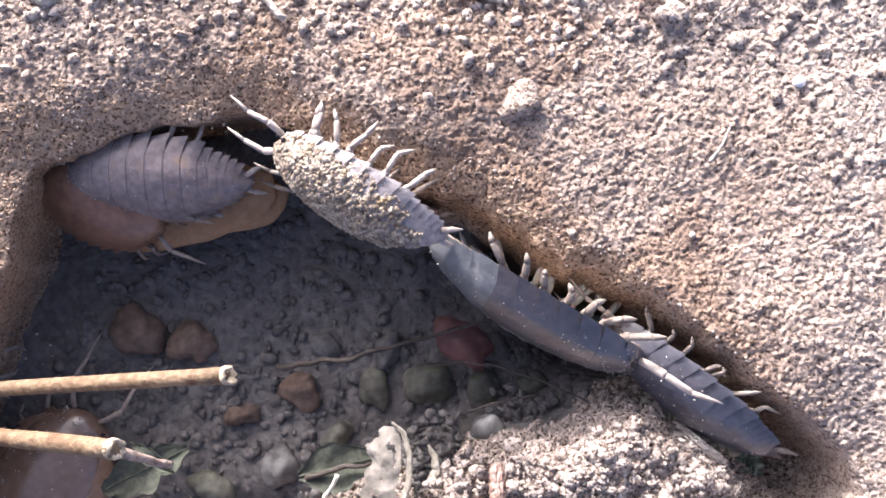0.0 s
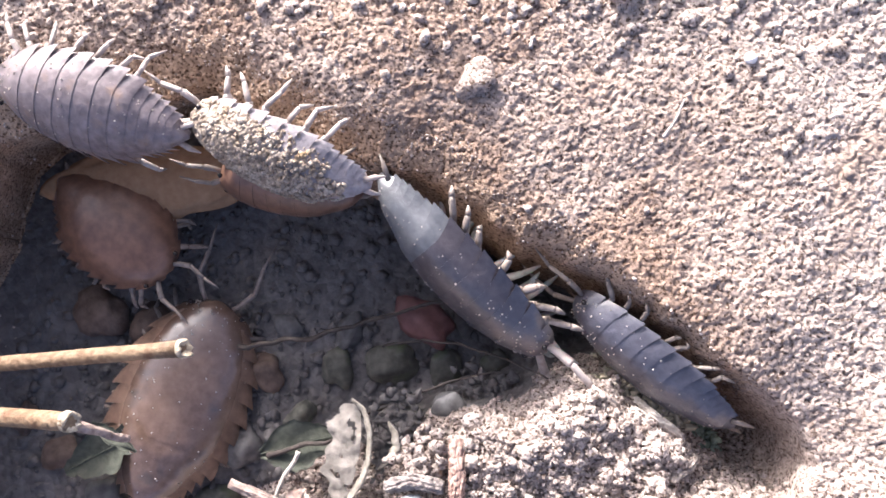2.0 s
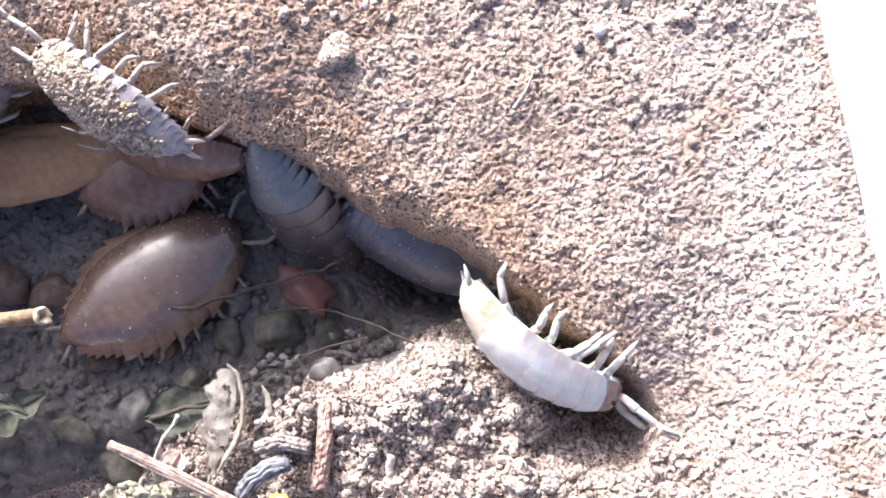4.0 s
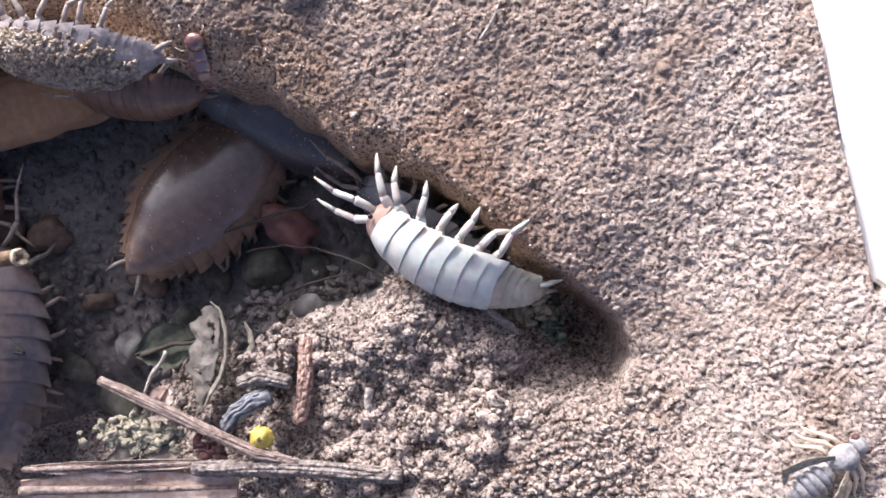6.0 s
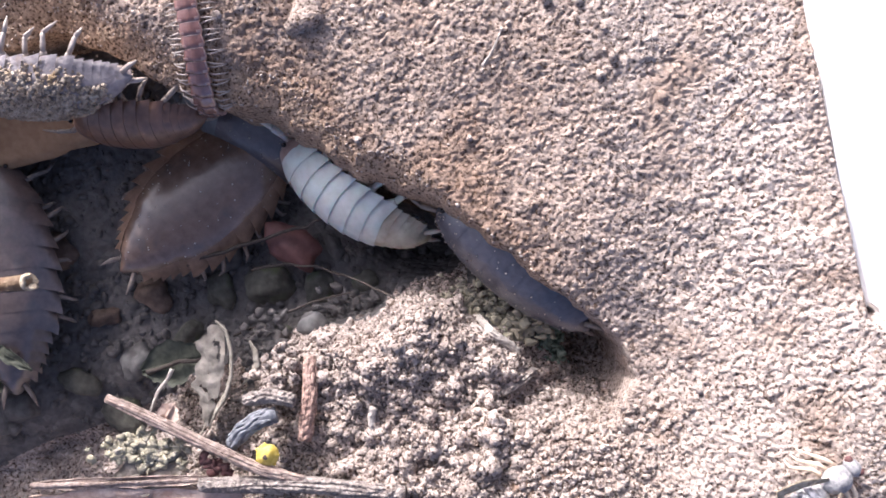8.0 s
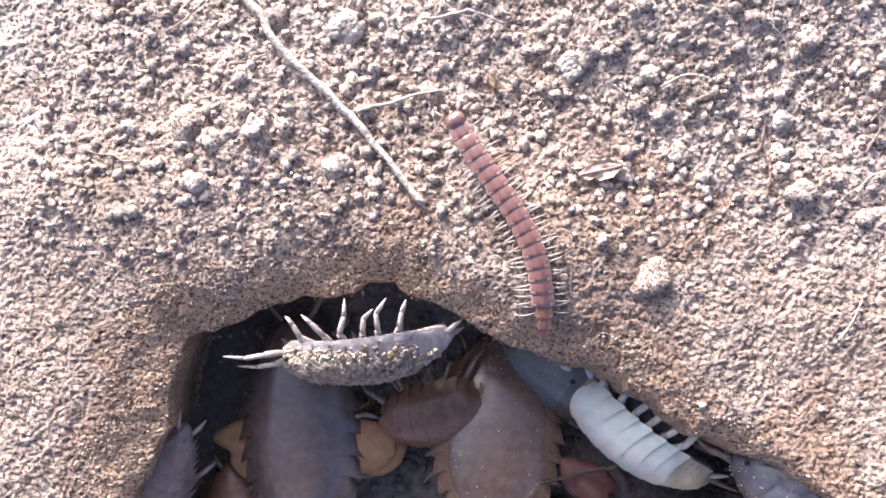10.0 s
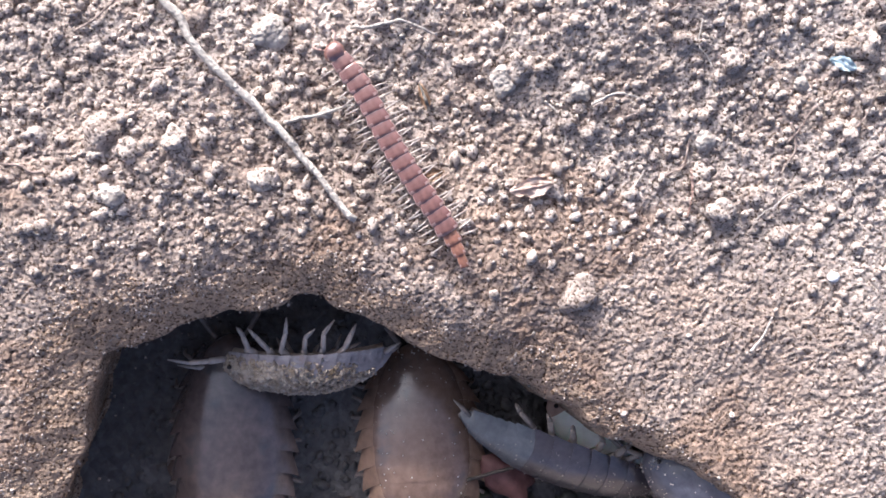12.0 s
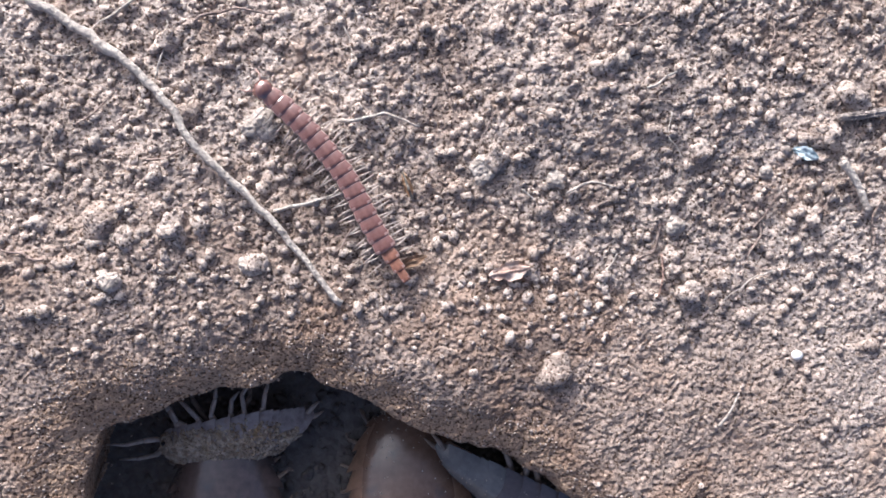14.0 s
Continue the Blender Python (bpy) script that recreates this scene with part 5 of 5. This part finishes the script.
def motions():
    paths = {
        crusted: [(0, -20.8, -2.6, 0.4, 150, 0, -58), (0.5, -22.2, -1.6, 0.4, 160, 0, -58), (1, -23.3, -1.4, 0.4, 160, 0, -58), (1.5, -23.0, -1.9, 0.4, 157, 0, -58), (2, -22.9, -1.6, 0.4, 156, 0, -58),
        (2.5, -22.7, -1.3, 0.4, 152, 0, -55), (3, -23.3, -1.4, 0.4, 150, 0, -55), (3.5, -23.7, -0.9, 0.4, 148, 0, -55), (4, -25.0, -0.1, 0.4, 146, 0, -55), (4.2, -25.6, -0.3, 0.4, 147, 0, -55),
        (6.3, -25.5, -0.5, 0.4, 174, 0, -62), (6.5, -24.2, -0.2, 0.4, 174, 0, -62), (7, -26.5, -0.1, 0.4, 175, 0, -62), (7.5, -27.3, -0.2, 0.4, 178, 0, -62), (8, -27.9, -0.8, 0.4, 180, 0, -62),
        (8.5, -28.2, -0.8, 0.4, 182, 0, -60), (9, -29.4, -0.6, -1.0, 190, 0, -72), (9.2, -29.4, -0.8, -1.0, 190, 0, -72), (11.3, -28.1, -2.0, -5.6, 182, 0, -72), (11.5, -28.4, -2.1, -5.8, 182, 0, -72),
        (12, -28.5, -2.3, -6.2, 182, 0, -72), (12.5, -29.4, -2.3, -6.8, 180, 0, -72), (13, -30.4, -2.7, -7.4, 185, 0, -56), (13.5, -31.2, -2.9, -8.0, 185, 0, -54), (14, -32.9, -3.0, -8.4, 190, 0, -52)],
        slate: [(0, -11.1, -8.4, -2.2, -30, 0, 78), (0.5, -10.6, -8.1, -2.2, -32, 0, 78), (1, -8.9, -8.2, -2.2, -31, 0, 78), (1.5, -11.1, -7.5, -2.4, -35, 0, 78), (2, -12.7, -7.7, -2.6, -45, 8, 66),
        (2.5, -12.6, -8.4, -5.2, -52, 34, 62), (3, -13.3, -8.4, -5.4, -58, 34, 58), (3.5, -13.9, -7.5, -5.8, -62, 34, 58), (4, -15.1, -5.8, -7.2, -60, 52, 40), (4.2, -15.6, -5.5, -7.4, -52, 45, 42),
        (6.3, -16.7, -3.6, -8.8, -30, 0, 50), (6.5, -16.8, -3.6, -8.8, -30, 0, 50), (7, -16.6, -4.1, -8.8, -30, 0, 50), (7.5, -17.6, -2.8, -8.8, -28, 0, 50), (8, -17.5, -3.1, -8.8, -28, 0, 50),
        (8.5, -16.3, -3.5, -8.8, -30, 0, 50), (9, -15.3, -3.6, -8.8, -32, 0, 50), (9.2, -15.0, -3.9, -8.8, -32, 0, 50), (11.3, -13.9, -8.6, -6.9, -20, 0, 62), (11.5, -12.5, -9.1, -6.9, -20, 0, 62),
        (12, -11.8, -8.8, -6.9, -20, 0, 62), (12.5, -11.1, -9.3, -6.9, -22, 0, 62), (13, -12.0, -8.7, -6.9, -22, 0, 62), (13.5, -12.5, -8.1, -6.9, -22, 0, 62), (14, -12.6, -7.0, -6.9, -25, 0, 62)],
        crevice: [(0, -1.3, -13.4, -3.7, 142, 0, -72), (0.5, -0.8, -13.3, -3.7, 142, 0, -72), (1, -0.8, -13.2, -3.7, 142, 0, -72), (1.5, -0.8, -13.2, -3.7, 141, 0, -72), (2, -1.1, -13.2, -3.7, 140, 0, -72),
        (2.5, -1.1, -12.9, -3.7, 140, 0, -72), (3, -0.8, -13.1, -3.8, 140, 0, -72), (3.5, -1.1, -13.3, -5.6, 142, 0, -72), (4, -7.6, -8.2, -7.2, 150, 0, -60), (4.2, -7.9, -8.3, -7.2, 150, 0, -60),
        (6.3, -3.0, -13.3, -6.4, 143, 0, -66), (6.5, -0.4, -14.3, -6.2, 140, 0, -66), (7, 0.6, -13.3, -3.6, 140, 0, -66), (7.5, 0.3, -12.3, -3.6, 139, 0, -66), (8, 0.2, -12.4, -3.6, 139, 0, -66),
        (8.5, 0.3, -12.6, -3.6, 139, 0, -66), (9, -1.3, -12.2, -3.6, 141, 0, -66), (9.2, -1.4, -12.3, -3.6, 140, 0, -66), (11.3, -2.5, -11.2, -3.6, 138, 0, -60), (11.5, -2.3, -11.5, -3.6, 138, 0, -60),
        (12, -2.0, -11.9, -3.6, 138, 0, -60), (12.5, -2.0, -12.1, -3.6, 138, 0, -60), (13, -2.1, -12.2, -3.6, 138, 0, -60), (13.5, -2.0, -12.5, -3.6, 138, 0, -60), (14, -2.0, -12.7, -3.6, 138, 0, -60)],
        white: [(0, -10.7, -8.3, -7.6, -30, 0, 80), (0.5, -10.3, -7.8, -7.6, -32, 0, 80), (1, -8.5, -7.9, -7.6, -31, 0, 80), (1.5, -11.0, -7.2, -7.6, -35, 0, 80), (2, -12.7, -7.3, -7.6, -45, 0, 80),
        (2.5, -12.4, -8.0, -7.4, -45, 0, 70), (3, -7.8, -10.6, -8.2, -32, 52, 72), (3.5, -6.4, -11.0, -2.0, -31, 6, 78), (4, -0.1, -14.4, -2.0, -36, 0, 78), (4.2, 0.6, -14.9, -2.0, -36, 0, 78),
        (6.3, -3.7, -12.4, -2.4, 143, 0, -80), (6.5, -4.6, -11.3, -2.6, 140, 0, -80), (7, -8.3, -9.2, -6.0, 142, 0, -66), (7.5, -10.2, -7.3, -6.4, 145, 0, -66), (8, -10.4, -7.8, -6.4, 145, 0, -66),
        (8.5, -11.0, -8.2, -6.4, 145, 0, -66), (9, -11.5, -8.0, -6.4, 145, 0, -66), (9.2, -12.1, -7.7, -6.4, 142, 0, -66), (11.3, -9.6, -7.4, -8.2, 146, 0, -78), (11.5, -8.2, -8.0, -8.2, 146, 0, -78),
        (12, -7.4, -8.8, -8.2, 146, 0, -78), (12.5, -7.2, -9.3, -8.2, 146, 0, -78), (13, -4.8, -9.3, -8.2, 146, 0, -78), (13.5, -4.4, -9.8, -8.2, 146, 0, -78), (14, -4.4, -10.1, -8.2, 146, 0, -78)],
        brown: [(0, -43.2, -22.2, -9.4, 60, 0, 0), (0.5, -39.2, -21.9, -9.4, 62, 0, 0), (1, -36.9, -19.5, -9.4, 64, 0, 0), (1.5, -33.0, -17.4, -9.4, 66, 0, 4), (2, -31.1, -16.6, -9.4, 70, 0, 8),
        (2.5, -30.2, -14.8, -8.7, 78, 0, 6), (3, -28.7, -12.6, -9.4, 66, 0, 0), (3.5, -27.7, -11.9, -9.4, 56, 0, 0), (4, -26.1, -10.6, -9.4, 32, 0, -6), (4.2, -24.6, -9.9, -9.4, 30, 0, -6),
        (6.3, -21.2, -8.1, -8.4, 48, 8, 0), (6.5, -21.7, -7.3, -8.4, 46, 8, 0), (7, -21.1, -8.2, -8.4, 42, 8, 0), (7.5, -21.1, -6.8, -8.4, 42, 8, 0), (8, -21.5, -7.7, -8.4, 42, 8, 0),
        (8.5, -21.9, -7.5, -8.4, 42, 8, 0), (9, -22.0, -7.9, -8.4, 42, 8, 0), (9.2, -21.3, -8.1, -8.4, 58, 8, 0), (11.3, -21.1, -8.4, -8.6, 95, 12, 0), (11.5, -21.1, -8.8, -8.6, 95, 12, 0),
        (12, -21.0, -8.8, -8.6, 94, 12, 0), (12.5, -20.9, -8.5, -8.6, 94, 12, 0), (13, -21.0, -8.5, -8.6, 94, 12, 0), (13.5, -21.0, -8.5, -8.6, 95, 12, 0), (14, -20.8, -8.5, -8.6, 95, 12, 0)],
        orange: [(0, -38.2, -2.2, -5.4, -20, 0, 30), (0.5, -37.3, -2.9, -5.4, -30, 0, 30), (1, -36.5, -4.1, -5.6, -70, 0, 10), (1.5, -35.8, -4.8, -6.6, -80, 0, 0), (2, -35.1, -5.0, -7.0, -40, 0, 0),
        (2.5, -33.2, -5.9, -7.2, -10, 0, 0), (3, -28.4, -5.3, -8.0, 0, 0, 0), (3.5, -26.0, -4.0, -8.5, 10, 0, 0), (4, -26.3, -3.1, -8.5, 20, 0, 0), (4.2, -26.1, -2.8, -8.5, 20, 0, 0),
        (6.3, -40.9, -7.8, -9.0, -60, 0, 0), (6.5, -40.8, -7.8, -9.0, -70, 0, 0), (7, -40.7, -7.8, -9.0, -80, 0, 0), (7.5, -41.6, -7.8, -9.0, -80, 0, 0), (8, -41.3, -8.4, -9.0, -80, 0, 0),
        (8.5, -40.6, -7.5, -9.0, -80, 0, 0), (9, -40.4, -8.0, -9.6, -80, 0, 0), (9.2, -39.7, -9.1, -9.6, -80, 0, 0), (11.3, -39.4, -22.9, -10.0, -85, 0, 0), (12.5, -39.4, -24.4, -10.0, -85, 0, 0),
        (14, -39.2, -25.9, -10.0, -85, 0, 0)],
        climber: [(0, -33.7, -1.2, -4.2, 178, 0, -42), (0.5, -35.5, -0.8, -4.0, 174, 0, -42), (1, -34.9, 0.5, -0.8, 54, -60, 34), (1.5, -31.5, 3.5, 1.9, 74, 0, 8), (2, -33.7, 0.9, 0.7, 162, 0, -40),
        (2.5, -34.2, -0.9, -2.3, 176, 0, -60), (3, -34.9, -1.0, -3.2, 174, 0, -60), (3.5, -36.8, -1.0, -4.2, 190, 0, -60), (4, -38.2, 0.0, -2.6, 195, 0, -60), (4.2, -39.7, -1.1, -2.6, 200, 0, -60),
        (6.3, -41.7, -1.9, -3.0, 260, 0, -50), (6.5, -41.8, -2.1, -3.0, 255, 0, -50), (7, -41.8, -2.4, -3.0, 250, 0, -50), (7.5, -43.3, -2.0, -3.0, 245, 0, -50), (8, -43.4, -2.5, -3.0, 240, 0, -50),
        (8.5, -43.1, -2.5, -3.0, 235, 0, -50), (9, -43.9, -5.0, -2.6, 235, 0, -50), (9.2, -43.9, -5.8, -2.6, 235, 0, -50), (11.3, -46.3, -22.5, -9.5, 235, 0, -10), (12.5, -46.0, -24.0, -9.5, 235, 0, -10),
        (14, -45.9, -25.4, -9.5, 235, 0, -10)],
        big: [(0, -49.5, -14.9, -8.2, 80, 0, 0), (1, -49.5, -15.7, -8.2, 80, 0, 0), (2, -50.0, -14.2, -8.2, 80, 0, 0), (3, -50.0, -15.3, -8.2, 80, 0, 0), (4.2, -49.0, -15.6, -8.2, 85, 0, 0),
        (6.3, -35.5, -19.0, -7.8, 88, 0, 0), (6.5, -35.9, -18.0, -7.8, 88, 0, 0), (7, -35.7, -17.1, -7.8, 90, 0, 0), (7.5, -35.8, -14.3, -7.8, 92, 0, 0), (8, -35.7, -12.9, -7.8, 96, 0, 0),
        (8.5, -36.9, -11.5, -7.8, 100, 0, 0), (9, -38.4, -7.0, -7.8, 104, 0, 0), (9.2, -37.6, -7.8, -7.8, 97, 0, 0), (11.3, -33.6, -8.5, -8.0, 92, 5, 0), (11.5, -33.7, -8.7, -8.0, 92, 5, 0),
        (12, -33.8, -9.1, -8.0, 92, 5, 0), (12.5, -34.0, -9.0, -8.0, 92, 5, 0), (13, -33.2, -9.4, -8.0, 92, 5, 0), (13.5, -33.6, -9.8, -8.0, 92, 5, 0), (14, -33.8, -10.2, -8.0, 92, 5, 0)],
        hanger: [(0, -20.6, -2.6, -3.6, 165, 0, -75), (1, -21.2, -2.8, -3.6, 165, 0, -75), (2, -23.0, -2.8, -3.6, 172, 0, -75), (3, -22.8, -2.4, -3.5, 172, 0, -75), (4.2, -22.0, -2.3, -3.4, 172, 0, -75),
                 (6.3, -23.4, -2.2, -3.6, 176, 0, -72), (7, -23.4, -2.6, -3.6, 178, 0, -72), (8, -23.6, -2.6, -3.6, 180, 0, -72), (9, -22.8, -2.3, -3.8, 180, 0, -75), (9.2, -22.9, -2.4, -3.9, 180, 0, -75), (10.2, -25.5, -8.5, -9.0, 195, 0, -15), (11.3, -27.0, -19.5, -9.6, 200, 0, 0), (14, -27.2, -20.0, -9.6, 200, 0, 0)],
    }
    # the white one turns round through the gap: it backs off, swings over its right side and faces the other way
    paths[white] += [(4.7, 0.4, -15.4, -1.2, -75, 0, 40), (5.2, -0.6, -15.6, -0.8, -125, 0, 0), (5.7, -2.0, -14.6, -1.2, -175, 0, -40), (6.0, -3.2, -13.2, -1.8, -205, 0, -66)]
    paths[big] += [(5.2, -41.0, -20.5, -5.8, 88, 0, 0)]
    # the clay flake holds under the rim and slides to the floor in the gap
    walk(clay_flake, [(t, crawl(*r)) for t, r in ((0, (-33.0, -2.4, -7.2, 8, 0, 15)), (9.2, (-33.0, -2.4, -7.2, 8, 0, 15)), (10.0, (-34.0, -9.0, -8.6, 0, 0, 10)), (11.0, (-36.0, -22.0, -9.6, -12, 0, 0)), (14, (-36.0, -22.0, -9.6, -12, 0, 0)))])
    for louse, rows in paths.items():
        walk(louse, [(r[0], crawl(*r[1:])) for r in sorted(rows)])
    for leg, hip, phase, pace in MOVING_LEGS:
        walk(leg, [(t, Matrix.Translation(hip * MM) @ pose(0, 0, 0, 0, 0, 13 * pace * math.sin(2 * math.pi * t / 1.3 + phase * 1.05))) for t in [0.35 * k for k in range(41)]])
    # the millipede follows its own trail out of the wall and over the ground
    fine, length = trail_table()

    def ring_pose(s):
        at = Vector([float(np.interp(s, length, fine[:, c])) for c in range(3)])
        ahead = Vector([float(np.interp(s + 0.4, length, fine[:, c]) - np.interp(s - 0.4, length, fine[:, c])) for c in range(3)]).normalized()
        left = Vector((-ahead.y, ahead.x, 0)).normalized() if abs(ahead.z) < 0.98 else Vector((-1, 0, 0))
        if ahead.y < -0.05:
            left = -left
        up = ahead.cross(left)
        m = Matrix((ahead, left, up)).transposed().to_4x4()
        m.translation = at * MM
        return m

    def mark(y):
        """How far along its trail the head is when it is at that y on the ground."""
        ok = length > length[60]
        return float(np.interp(y, fine[ok, 1], length[ok]))

    heads = [(0.0, mark(-1.8) - 7.0), (4.2, mark(-1.8) - 4.5), (6.3, mark(0.3)), (6.5, mark(0.8)), (7.0, mark(3.0)), (7.5, mark(4.8)), (8.0, mark(6.3)), (8.5, mark(8.0)), (9.0, mark(9.6)), (9.2, mark(10.0)), (10.2, mark(12.6)),
             (11.3, mark(14.9)), (12.0, mark(16.9)), (12.5, mark(17.8)), (13.0, mark(18.8)), (13.5, mark(19.5)), (14.0, mark(20.2))]
    walk(millipede, [(t, ring_pose(s)) for t, s in heads])
    for k, ring in enumerate(rings):
        walk(ring, [(t, ring_pose(s).inverted() @ ring_pose(s - 0.74 * k)) for t, s in heads])


motions()
